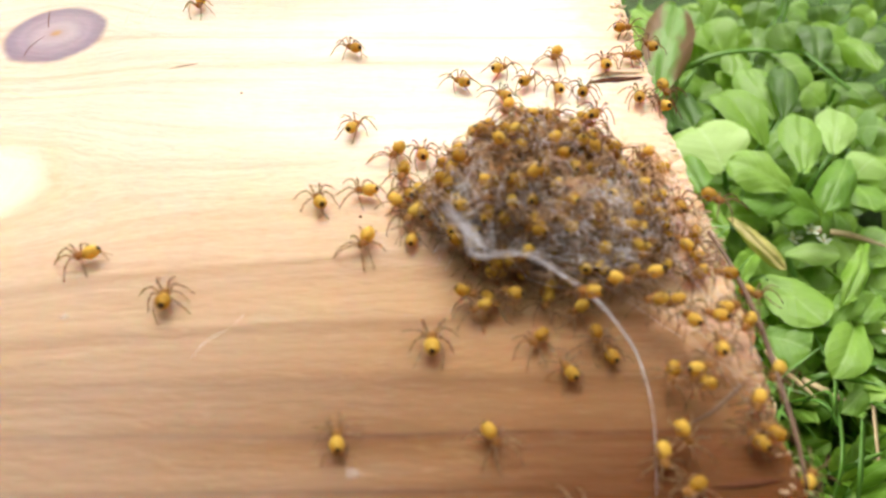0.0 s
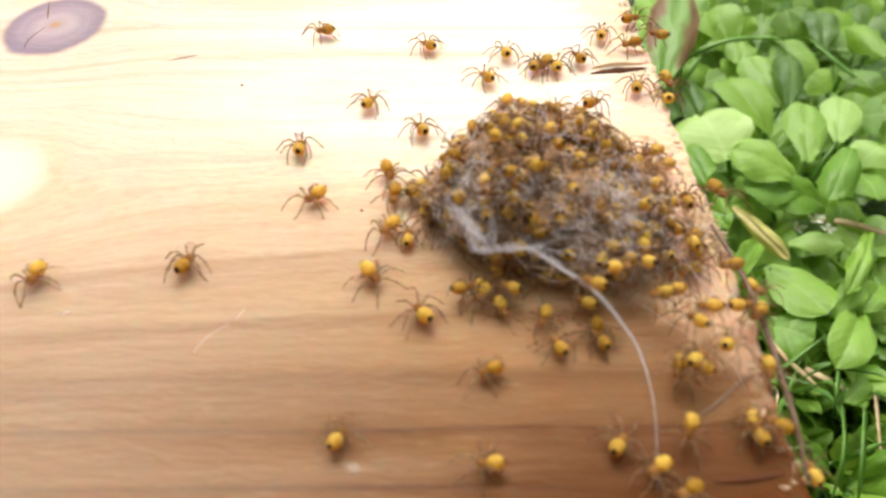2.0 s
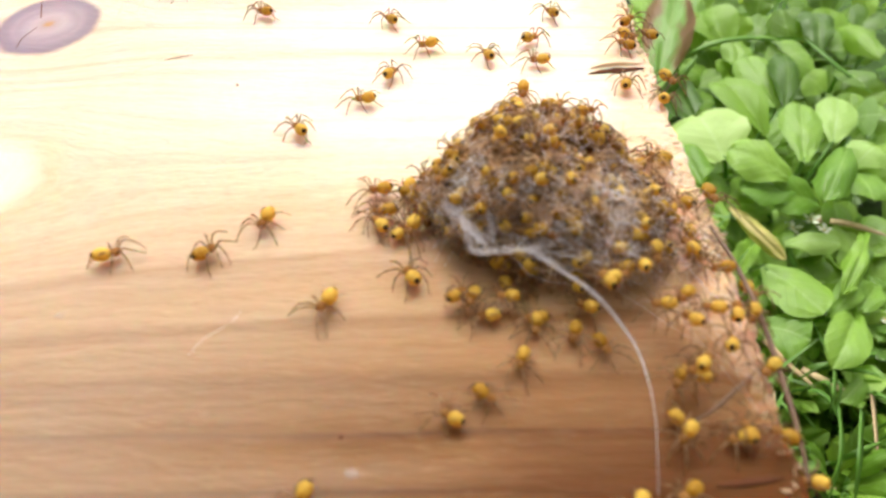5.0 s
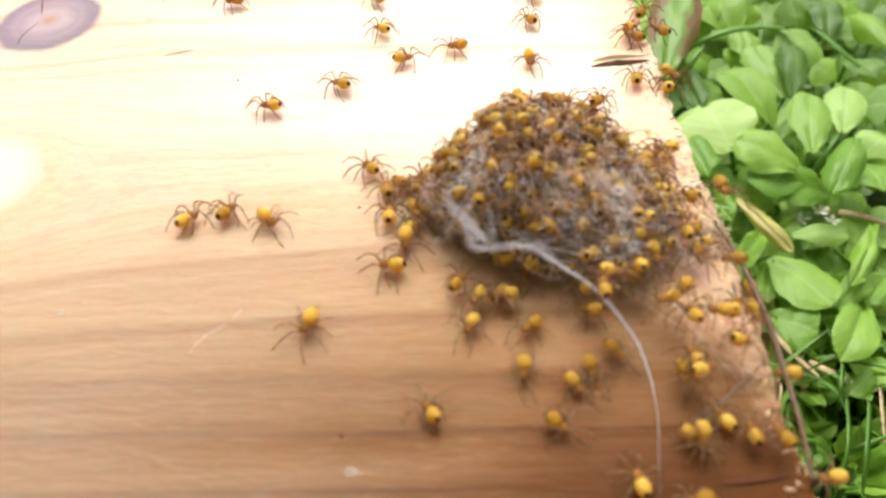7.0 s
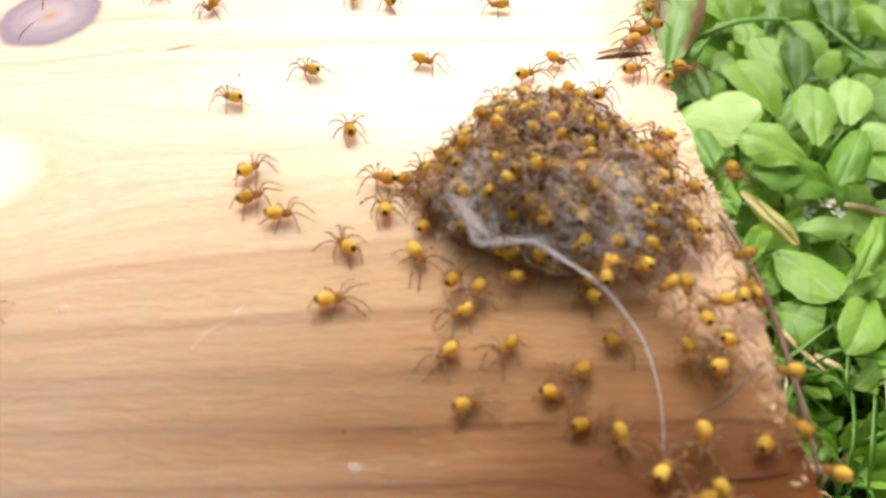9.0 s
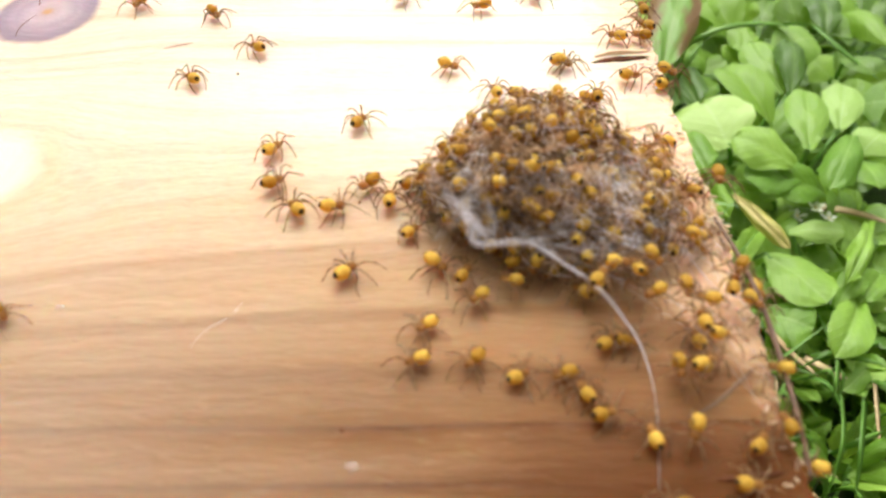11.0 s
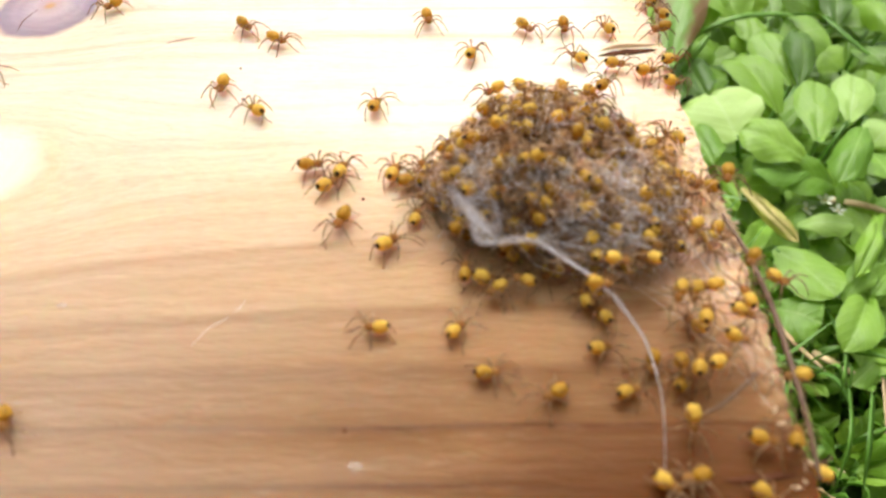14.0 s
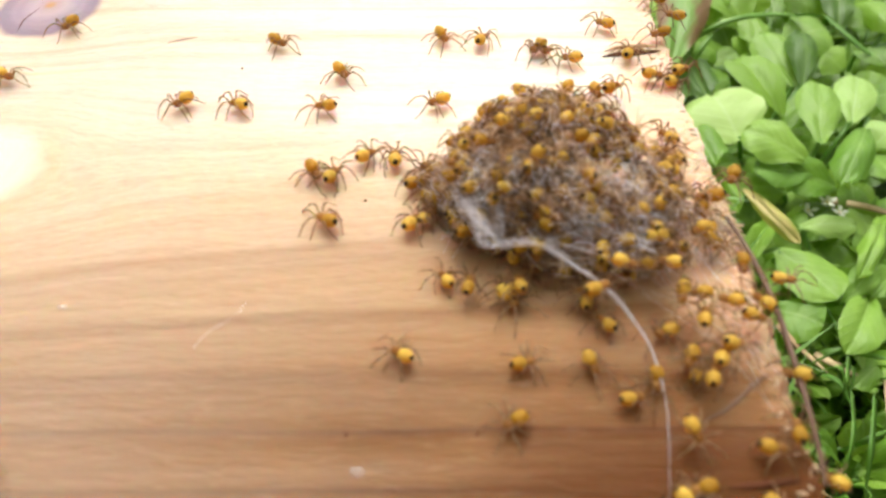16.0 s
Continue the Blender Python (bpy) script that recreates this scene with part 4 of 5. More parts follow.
def ellipsoid(name, radii, material, rings=(14, 9)):
    bm = bmesh.new()
    bmesh.ops.create_uvsphere(bm, u_segments=rings[0], v_segments=rings[1], radius=1)
    bmesh.ops.rotate(bm, verts=bm.verts, cent=(0, 0, 0), matrix=Matrix.Rotation(math.pi / 2, 3, "Y"))
    for q in bm.verts:
        egg = 1 + 0.12 * q.co.x
        q.co = Vector((q.co.x * radii[0], q.co.y * radii[1] * egg, q.co.z * radii[2] * egg)) * SPAN
    return mesh_of(name, bm, material)


def tail_spot():
    """The round black spot over the tail end, a skin just proud of the abdomen."""
    bm = bmesh.new()
    bmesh.ops.create_uvsphere(bm, u_segments=14, v_segments=20, radius=1)
    bmesh.ops.rotate(bm, verts=bm.verts, cent=(0, 0, 0), matrix=Matrix.Rotation(math.pi / 2 + 0.22, 3, "Y"))
    axis = Vector((-math.cos(0.22), 0, math.sin(0.22)))
    bmesh.ops.delete(bm, geom=[q for q in bm.faces if q.calc_center_median().normalized().dot(axis) < 0.86], context="FACES")
    for q in bm.verts:
        egg = 1 + 0.12 * q.co.x
        q.co = Vector((q.co.x * 0.84, q.co.y * 0.66 * egg, q.co.z * 0.62 * egg)) * SPAN * 1.02
    return mesh_of("tail_marking", bm, BLACK)


ABDOMEN = ellipsoid("abdomen", (0.84, 0.66, 0.62), YELLOW)
MARKING = tail_spot()
HEAD = ellipsoid("cephalothorax", (0.60, 0.47, 0.36), AMBER, (12, 7))


def leg_mesh(reach, arch, bend):
    """A jointed leg from the hip along x: a raised thigh, a long shin slanting out, a thin foot; bend turns it sideways on its way."""
    foot = -0.80
    knots = [(0, 0), (0.07, 0.08), (0.27, arch), (0.38, arch * 1.08), (0.60, arch * 0.55), (0.72, arch * 0.10), (0.88, foot * 0.58), (1.0, foot)]
    radii = [0.084, 0.098, 0.080, 0.084, 0.067, 0.062, 0.048, 0.030]
    v, f = tube([(t * reach * SPAN * math.cos(bend * t * t), t * reach * SPAN * math.sin(bend * t * t), z * SPAN) for t, z in knots], [r * SPAN for r in radii], 5)
    me = data_mesh("leg", v, f, LEG, LEG_DARK)
    for i, p in enumerate(me.polygons):
        p.material_index = 1 if i // 5 in (2, 4, 6) else 0
    return me


# reach, rise of the knee, and sideways bend of the four pairs of legs, in three stances
LEG_SHAPES = ((2.55, 0.50, -0.30), (2.35, 0.52, 0.15), (1.80, 0.42, 0.30), (2.45, 0.50, 0.40))
LEG_MESHES = [{side: [leg_mesh(r * k, a * h, side * b * w) for r, a, b in LEG_SHAPES] for side in (1, -1)} for k, h, w in ((1.0, 1.0, 1.0), (0.90, 1.35, 1.9), (1.06, 0.75, -0.4))]
LEG_ANGLES = (30, 68, 110, 140)


def build_spiderling(label, spread, seed, size=1.0):
    rnd = random.Random(seed)
    grow = Matrix.Scale(size, 4)
    root = new("spiderling")
    tagged(root, label, "spider")
    belly = child("abdomen", ABDOMEN, root, grow @ pose(-0.60 * SPAN, 0, 1.08 * SPAN, 0, 16, 0))
    child("tail_marking", MARKING, belly, label="black spot on the tail end")
    child("cephalothorax", HEAD, root, grow @ pose(0.44 * SPAN, 0, 0.84 * SPAN, 0, 6, 0), "amber head and thorax")
    for k, angle in enumerate(LEG_ANGLES):
        for side in (1, -1):
            a = side * (angle + rnd.uniform(-spread, spread))
            hip = Vector((0.48 + 0.30 * math.cos(radians(angle)), side * 0.26 * math.sin(radians(angle)), 0.80))
            child("leg", rnd.choice(LEG_MESHES)[side][k], root, grow @ pose(*(hip * SPAN), 0, rnd.uniform(-3, 3), a))
    return root


WALKING = "yellow spiderling with black tail spot walking on the board"
templates = [build_spiderling(WALKING, 12, 100 + i) for i in range(4)]
young = [build_spiderling(WALKING, 12, 110 + i, 0.84) for i in range(4)]   # the smaller ones, which keep to the heartwood
walkers = templates + [copy_thing(templates[i % 4], Matrix.Identity(4)) for i in range(22)]
small_walkers = young + [copy_thing(young[i % 4], Matrix.Identity(4)) for i in range(10)]
for i, ob in enumerate(walkers + small_walkers):
    tagged(ob, group="spiderlings walking on the board")
    ob.location = (-0.2, 0.03 + 0.001 * i, 0)

rnd = random.Random(17)
perched = []
for x, y, z in [(27.2, 44.8, 0.0), (29.7, 39.7, 0.0), (26.5, 37.1, 0.0), (29.5, 28.9, 0.0), (28.6, 25.8, -0.5), (25.9, 27.3, 0.0), (19.1, 22.1, 1.0), (23.3, 14.1, 1.0), (24.6, 11.8, 0.5), (30.2, 7.7, 0.0),
                (25.8, 5.8, 1.0), (26.2, 1.3, 1.0), (16.6, 0.1, 5.0), (18.8, -3.4, 4.0), (23.4, -1.4, 3.0), (26.5, -5.6, 3.0), (31.1, -4.7, -1.0), (19.3, -8.6, 3.0), (20.8, -8.9, 3.0)]:
    perched.append((x, y, z, rnd.uniform(-180, 180)))
for x, y, z in [(22.4, -10.7, 3.0), (24.5, -10.5, 3.0), (27.7, -10.3, 1.5), (23.8, -13.8, 3.0), (22.2, -15.7, 2.5), (21.7, -16.5, 2.0), (19.8, -15.3, 1.0), (26.8, -8.5, 2.0), (26.6, -20.6, 1.0),
                (30.7, -22.6, -3.0), (19.6, -20.8, 1.0), (19.6, -25.2, 0.0), (13.1, -9.2, 5.0), (16.2, -8.0, 5.0), (19.3, -6.5, 4.0), (29.7, -14.7, 0.0),
                (25.7, -21.1, 0.5), (22.4, 0.7, 2.0)]:
    perched.append((x, y, z, rnd.uniform(-180, 180)))
# stragglers round the foot of the nest
for i in range(26):
    side = i % 4
    if side == 0:
        x, y, z = rnd.gauss(-2.2, 2.2), rnd.gauss(6, 4.0), 0
    elif side == 1:
        x, y, z = rnd.gauss(12.5, 3.5), rnd.gauss(20.5, 2.2), 0
    elif side == 2:
        x, y, z = rnd.gauss(9, 5), rnd.gauss(-6.0, 1.3), rnd.uniform(0, 1.5)
    else:
        x, y, z = rnd.gauss(21, 2.4), rnd.gauss(0, 6.0), rnd.uniform(0.4, 3)
    perched.append((x, y, z, rnd.uniform(-180, 180)))
edge_spiders = []
for x, y, z, turn in perched:
    ob = copy_thing(rnd.choice(young if y < 3 else templates), pose(x * MM, y * MM, z * MM, rnd.uniform(-15, 15), rnd.uniform(-15, 15), turn))
    tagged(ob, "yellow spiderling clinging to silk threads at the board end" if z > 0.6 else "yellow spiderling with black tail spot standing on the wood", group="spiderlings at the sawn end")
    edge_spiders.append(ob)

nest_templates = [build_spiderling("yellow spiderling crowded among others in the silk nest", 26, 200 + i, 0.85) for i in range(5)]
nest_spiders = []
while len(nest_spiders) < 250:
    a, b = rnd.uniform(0, 2 * math.pi), math.asin(rnd.uniform(-0.10, 0.99))
    if math.cos(a) * math.cos(b) > 0.3 and rnd.random() < 0.12:   # fewer on the loose side towards the board's end
        continue
    depth = rnd.choice((-0.0020, -0.0016, -0.0012, -0.0009, -0.0006, -0.0002, 0.0003))
    spin = rnd.uniform(-180, 180)
    i = len(nest_spiders)
    ob = copy_thing(rnd.choice(nest_templates), Matrix.Identity(4)) if i > 4 else nest_templates[i]
    tagged(ob, "yellow spiderling crowded among others in the silk nest", group="spiderlings in the silk nest")
    nest_spiders.append((ob, a, b, depth, spin))


def nest_pose(a, b, depth, spin, turn=0.0):
    p, normal = clump_point(a, b, depth)
    p.z = max(p.z, 0.0002)
    return Matrix.Translation(p) @ normal.to_track_quat("Z", "X").to_matrix().to_4x4() @ pose(0, 0, 0, 55 * math.sin(spin * 3.7), 45 * math.sin(spin * 2.3), spin + turn)


for ob, a, b, depth, spin in nest_spiders:
    ob.matrix_basis = nest_pose(a, b, depth, spin)


# ---- what moves ----
waiting = iter(walkers)
small_waiting = iter(small_walkers)


def crawl(rows):
    """A walker's way: seconds, x and y in millimetres and its heading; its legs step while it goes."""
    ob = next(small_waiting if sum(r[2] for r in rows) / len(rows) < -4 else waiting)
    walk(ob, [(t, pose(x * MM, y * MM, 0, 0, 0, turn)) for t, x, y, turn in rows])
    legs = [o for o in ob.children if o.name.startswith("leg")]
    times = [r[0] for r in rows]
    for k, leg in enumerate(legs):
        rest = leg.matrix_basis.copy()
        steps = []
        for i in range(0, 65):
            t = i * 0.25
            x0, x1 = np.interp((t - 0.25, t + 0.25), times, [r[1] for r in rows])
            y0, y1 = np.interp((t - 0.25, t + 0.25), times, [r[2] for r in rows])
            pace = min(1.0, math.hypot(x1 - x0, y1 - y0) / 0.9)
            phase = i * 1.9 + k * 2.4 + (k % 2) * 1.5
            steps.append((t, rest @ pose(0, 0, 0, 0, -5 * pace * max(0, math.cos(phase)), (3 + 15 * pace) * math.sin(phase))))
        walk(leg, steps)


def motions():
    crawl([(0, -12.3, 38.9, 142), (0.5, -14.3, 40.6, 146), (1, -15.8, 41.0, 158), (1.5, -16.1, 41.0, 170), (3, -17.8, 40.9, 172), (3.5, -17.7, 40.8, 160), (4, -19.0, 41.4, 150), (4.25, -20.8, 43.0, 149), (6.25, -29.7, 47.4, 153), (7, -30.2, 47.7, 176), (8, -32.1, 46.7, 214), (9, -33.0, 44.9, 250), (9.25, -33.3, 44.2, 263), (11.25, -31.0, 41.4, 314), (11.5, -29.6, 40.1, 318), (12, -29.2, 40.2, 322), (13, -27.5, 38.6, 307), (13.5, -27.2, 37.1, 307), (14, -27.0, 37.7, 315), (14.5, -25.9, 36.5, 320), (15, -24.9, 35.9, 320), (15.5, -22.8, 33.9, 323), (16, -22.1, 33.8, 328)])
    crawl([(0, 2.8, 30.5, 130), (0.5, 1.0, 32.4, 127), (1, 0.2, 33.9, 123), (1.5, -0.7, 35.0, 121), (2, -1.8, 37.3, 127), (3, -3.8, 38.4, 145), (3.5, -4.1, 38.5, 136), (4, -4.8, 39.7, 123), (6.5, -9.2, 48.5, 129), (7, -9.3, 48.0, 144), (9, -12.3, 49.9, 146), (16, -20.2, 55.2, 145)])
    crawl([(0, 8.1, 27.5, 124), (1, 7.2, 28.7, 133), (1.5, 5.8, 29.9, 133), (2, 5.9, 29.7, 119), (3, 6.0, 31.4, 78), (3.5, 6.4, 31.7, 69), (4, 7.2, 32.7, 74), (4.25, 7.3, 34.0, 84), (5.25, 6.4, 35.1, 115), (6.5, 5.2, 36.2, 168), (7, 2.1, 35.4, 172), (7.5, -0.6, 35.6, 154), (8, -2.9, 38.5, 135), (8.5, -4.8, 41.6, 127), (9, -7.6, 45.5, 119), (9.25, -8.1, 45.7, 109), (9.75, -7.2, 46.2, 76), (10.25, -6.4, 46.5, 47), (11.25, -5.1, 47.1, 27), (12, -4.2, 47.3, -18), (13, -3.7, 44.1, -73), (13.5, -3.4, 41.5, -77), (14, -2.4, 39.3, -76), (14.5, -2.8, 37.8, -70), (15, -1.5, 36.5, -63), (15.5, -0.7, 34.9, -60), (16, -0.7, 35.0, -62)])
    crawl([(0, -10.6, 20.8, 70), (0.5, -10.2, 21.8, 71), (1, -10.3, 21.7, 69), (1.5, -9.8, 23.2, 68), (2, -9.1, 24.2, 68), (2.5, -8.3, 26.9, 68), (3, -7.9, 28.5, 66), (3.5, -6.9, 29.3, 62), (4, -6.7, 30.7, 63), (4.25, -6.5, 30.3, 64), (6.25, -6.0, 31.9, 56), (7, -4.8, 32.6, 25), (7.5, -3.7, 33.2, -9), (8, -4.2, 31.2, -39), (8.5, -3.9, 30.0, -36), (9, -2.3, 30.6, -17), (11.5, 1.3, 29.2, -18), (12, 2.0, 28.8, -3), (12.5, 3.9, 29.3, 22), (13.25, 3.5, 30.3, 68), (14, 3.4, 31.2, 73), (14.5, 3.9, 31.6, 75), (15, 4.4, 33.1, 84), (15.5, 3.4, 33.7, 82), (16, 4.4, 34.3, 69)])
    crawl([(0, -13.3, 7.6, 112), (0.5, -14.3, 9.7, 112), (1, -14.7, 11.7, 113), (1.5, -16.1, 14.1, 109), (2, -16.6, 15.4, 93), (2.5, -16.1, 17.3, 61), (3, -14.6, 17.8, 30), (3.5, -14.2, 17.1, 30), (4, -14.7, 17.2, 65), (5, -16.7, 19.0, 124), (6.25, -18.6, 21.2, 135), (6.5, -19.3, 22.2, 141), (7, -20.8, 22.6, 162), (7.5, -22.0, 22.7, 179), (8, -22.3, 21.9, 179), (8.5, -23.8, 22.4, 165), (11.25, -31.5, 27.3, 124), (12, -30.1, 27.7, 66), (12.5, -28.4, 28.2, 22), (13, -27.9, 27.1, -21), (13.5, -26.8, 24.9, -60), (14, -27.4, 24.5, -98), (14.5, -28.0, 24.3, -126), (15, -28.9, 23.8, -140), (15.5, -30.1, 22.9, -140), (16, -31.7, 21.4, -139)])
    crawl([(0, -2.1, 15.6, 96), (1, -1.7, 15.6, 100), (1.5, -2.3, 16.1, 103), (2, -2.4, 18.9, 109), (2.5, -3.5, 20.9, 122), (3.5, -6.8, 23.5, 135), (4.25, -8.2, 25.2, 149), (5.25, -9.9, 24.9, 178), (6.25, -11.6, 25.1, 145), (6.5, -11.8, 26.2, 139), (7, -12.6, 27.0, 143), (8, -14.8, 27.7, 160), (8.5, -15.2, 27.3, 154), (9, -16.9, 28.9, 146), (10.75, -23.2, 33.2, 144), (11.5, -25.7, 35.2, 118), (12, -24.9, 35.8, 81), (12.5, -24.1, 37.0, 37), (13.25, -23.0, 35.4, -21), (14, -22.1, 34.4, -24), (14.5, -20.8, 33.9, -17), (15, -17.9, 34.5, -30), (15.5, -15.9, 30.9, -47), (16, -13.2, 27.2, -54)])
    crawl([(0, -5.2, 15.8, -122), (1, -7.3, 12.2, -101), (1.5, -6.9, 11.8, -77), (2, -6.0, 11.1, -69), (2.5, -5.8, 10.2, -77), (3, -6.0, 8.0, -78), (4, -5.6, 7.6, -99), (4.25, -5.9, 7.1, -118), (5, -6.6, 8.4, -181), (5.75, -6.7, 9.6, -231), (6.25, -6.9, 10.2, -238), (6.5, -7.2, 10.9, -236), (7, -7.8, 11.3, -235), (7.5, -9.3, 13.1, -240), (8, -9.8, 15.6, -243), (9, -10.8, 17.1, -258), (10, -10.1, 17.8, -292), (11.25, -9.6, 18.7, -297), (12, -9.6, 18.9, -300), (12.5, -9.0, 18.5, -297), (13, -9.5, 18.8, -296), (13.5, -8.5, 20.6, -296), (14, -8.3, 20.7, -281), (14.5, -9.0, 20.2, -243), (15, -10.5, 20.4, -207), (15.5, -11.8, 19.7, -190), (16, -14.6, 20.5, -191)])
    crawl([(0, -8.4, 9.1, 167), (0.5, -10.6, 9.2, 172), (1, -11.7, 10.2, 192), (1.5, -12.6, 8.6, 212), (2, -13.9, 7.2, 216), (3, -16.7, 6.0, 201), (3.5, -17.4, 6.1, 209), (4.75, -18.1, 4.3, 241), (6.25, -18.8, 2.5, 271), (6.5, -18.1, 3.0, 284), (7, -17.9, 3.4, 313), (7.5, -17.1, 3.1, 343), (7.75, -17.1, 3.1, 353), (8.5, -17.1, 3.6, 364), (9, -16.8, 3.5, 371), (10.75, -12.0, 4.4, 371), (11.5, -10.4, 4.8, 397), (12, -10.9, 5.5, 432), (12.5, -11.0, 6.2, 455), (13, -11.7, 7.3, 458), (13.5, -11.4, 8.1, 450), (14.5, -10.9, 10.8, 425), (15, -9.9, 11.0, 412), (15.5, -9.9, 11.9, 406), (16, -8.9, 12.0, 406)])
    crawl([(0, -36.0, -0.5, -167), (0.5, -37.7, -0.6, -155), (1, -39.2, -2.0, -138), (1.5, -39.4, -2.8, -118), (2, -39.9, -3.9, -103), (2.5, -39.3, -4.8, -81), (3, -39.3, -4.8, -47), (3.5, -38.9, -3.7, -6), (4, -36.9, -2.9, 16), (4.25, -35.7, -2.1, 21), (6.25, -26.9, 1.4, 38), (6.5, -25.7, 2.4, 46), (7, -26.2, 3.6, 58), (7.5, -24.2, 6.4, 60), (8.5, -22.5, 9.4, 52), (9, -21.2, 10.4, 50), (11.25, -19.0, 13.9, 62), (12, -19.0, 14.3, 98), (12.5, -19.9, 15.1, 115), (13, -20.6, 16.5, 116), (13.5, -21.5, 18.7, 121), (14, -22.4, 19.8, 135), (14.5, -23.4, 19.8, 150), (15, -24.2, 20.4, 153), (15.5, -24.9, 20.4, 150), (16, -24.9, 20.9, 147)])
    crawl([(0, -26.5, -6.1, 100), (0.5, -26.8, -5.4, 90), (1, -26.2, -3.8, 79), (1.5, -26.2, -2.9, 73), (2, -25.5, -2.4, 75), (2.5, -25.9, -2.0, 80), (3, -25.6, -1.5, 77), (3.5, -25.5, -0.5, 59), (4, -24.9, -0.8, 45), (6.5, -22.3, 2.2, 68), (7, -22.4, 4.6, 68), (8, -20.9, 6.0, 57), (8.5, -21.0, 6.5, 45), (9, -20.3, 6.1, 33), (11.25, -17.1, 9.1, 41), (11.5, -16.1, 9.9, 42), (12, -15.7, 10.5, 43), (12.5, -15.5, 10.4, 35), (13.5, -14.9, 11.1, 28), (14, -14.5, 10.3, 17), (14.5, -14.7, 11.1, -19), (15.5, -15.0, 9.6, -60), (16, -14.4, 9.4, -60)])
    crawl([(0, -7.8, 1.5, -111), (0.5, -8.7, -0.4, -103), (1, -8.6, -2.1, -84), (1.5, -8.2, -2.3, -61), (2, -6.9, -3.9, -50), (2.5, -6.6, -3.9, -65), (3, -7.2, -3.9, -101), (3.5, -7.8, -3.9, -131), (4, -9.1, -4.3, -139), (4.25, -9.7, -5.2, -134), (6.5, -11.8, -9.0, -119), (7, -12.1, -9.7, -115), (7.5, -12.0, -9.7, -99), (8, -11.6, -9.6, -67), (8.5, -10.8, -8.5, -23), (9, -10.3, -7.5, 19), (9.75, -9.9, -6.1, 55), (11.25, -8.5, -3.9, 49), (11.5, -7.5, -3.6, 49), (12, -6.6, -1.7, 57), (12.5, -6.1, -1.2, 59), (13, -6.4, -0.9, 57), (13.5, -6.2, -1.1, 49), (14, -5.6, -0.8, 46), (14.5, -4.9, 0.5, 45), (15, -3.6, 1.3, 51), (15.5, -3.4, 2.0, 54), (16, -3.5, 2.1, 54)])
    crawl([(0, -0.8, -11.3, 91), (0.5, -0.4, -11.4, 97), (1, -0.5, -11.5, 104), (1.5, -0.7, -10.5, 113), (2, -1.9, -8.5, 123), (2.5, -2.9, -7.5, 120), (3, -3.4, -6.8, 100), (3.5, -2.3, -6.7, 83), (4.25, -2.5, -4.2, 97), (6.25, -4.0, -3.6, 146), (6.5, -4.3, -3.6, 151), (7, -4.9, -2.9, 168), (7.5, -6.1, -3.6, 178), (8, -6.8, -3.6, 166), (8.5, -9.0, -2.8, 144), (9, -9.7, -0.8, 131), (9.25, -10.6, 0.5, 131), (10.5, -13.8, 3.3, 135), (11.25, -15.5, 5.2, 110), (11.5, -15.5, 6.1, 94), (12, -14.6, 6.7, 58), (12.75, -13.5, 6.8, 21), (13.5, -12.8, 6.8, 30), (14.5, -12.2, 8.1, 63), (15, -12.5, 8.4, 70), (15.5, -12.5, 9.0, 71), (16, -12.4, 8.9, 70)])
    crawl([(0, -8.5, -20.8, 100), (1, -8.6, -20.5, 95), (1.5, -8.6, -20.7, 88), (2, -8.4, -21.0, 58), (2.5, -8.2, -21.6, -8), (3, -8.1, -22.2, -62), (3.5, -8.1, -22.9, -95), (4, -8.8, -23.5, -118), (4.25, -9.6, -24.0, -124), (6.5, -11.3, -27.9, -119), (8, -12.0, -28.3, -137), (16, -15.2, -31.3, -137)])
    crawl([(0, 4.2, -20.6, -59), (0.5, 5.4, -22.5, -70), (1, 5.4, -23.7, -97), (1.5, 4.4, -23.9, -138), (2, 3.7, -23.3, -181), (2.5, 3.4, -22.7, -213), (3, 3.5, -22.7, -231), (3.5, 2.5, -21.1, -236), (4, 1.8, -20.1, -233), (4.25, 1.8, -19.7, -228), (6.25, -1.4, -18.4, -205), (7, -0.9, -18.5, -240), (7.75, 0.0, -18.3, -301), (8.5, 0.4, -18.7, -343), (9, 2.0, -18.3, -345), (9.25, 3.5, -18.2, -340), (10.25, 5.5, -16.4, -323), (11.25, 7.7, -14.9, -335), (11.5, 8.8, -14.2, -340), (12, 10.5, -14.5, -341), (12.5, 11.9, -13.8, -335), (13, 12.1, -13.2, -333), (14, 13.7, -12.9, -344), (14.5, 13.7, -13.4, -341), (15, 13.5, -12.7, -359), (15.5, 12.9, -13.5, -399), (16, 12.3, -14.2, -430)])
    crawl([(0, 10.1, -27.3, 81), (1, 10.5, -26.2, 59), (1.5, 11.8, -24.9, 52), (2, 14.4, -21.6, 53), (2.5, 14.9, -20.6, 48), (3, 15.3, -20.4, 40), (3.5, 16.8, -19.6, 31), (4, 19.4, -18.0, 19), (4.25, 20.1, -17.8, 7), (4.75, 20.0, -18.9, -28), (5.5, 19.5, -20.2, -80), (6.25, 19.7, -21.2, -67), (6.5, 19.6, -20.9, -55), (7, 20.3, -21.0, -42), (7.5, 21.1, -21.8, -58), (8, 21.0, -22.6, -79), (9, 21.1, -26.0, -63), (9.5, 21.9, -25.7, -29), (10, 22.5, -25.4, -3), (11.25, 23.9, -25.2, 0), (14.25, 24.2, -26.0, -44), (16, 24.4, -26.3, -44)])
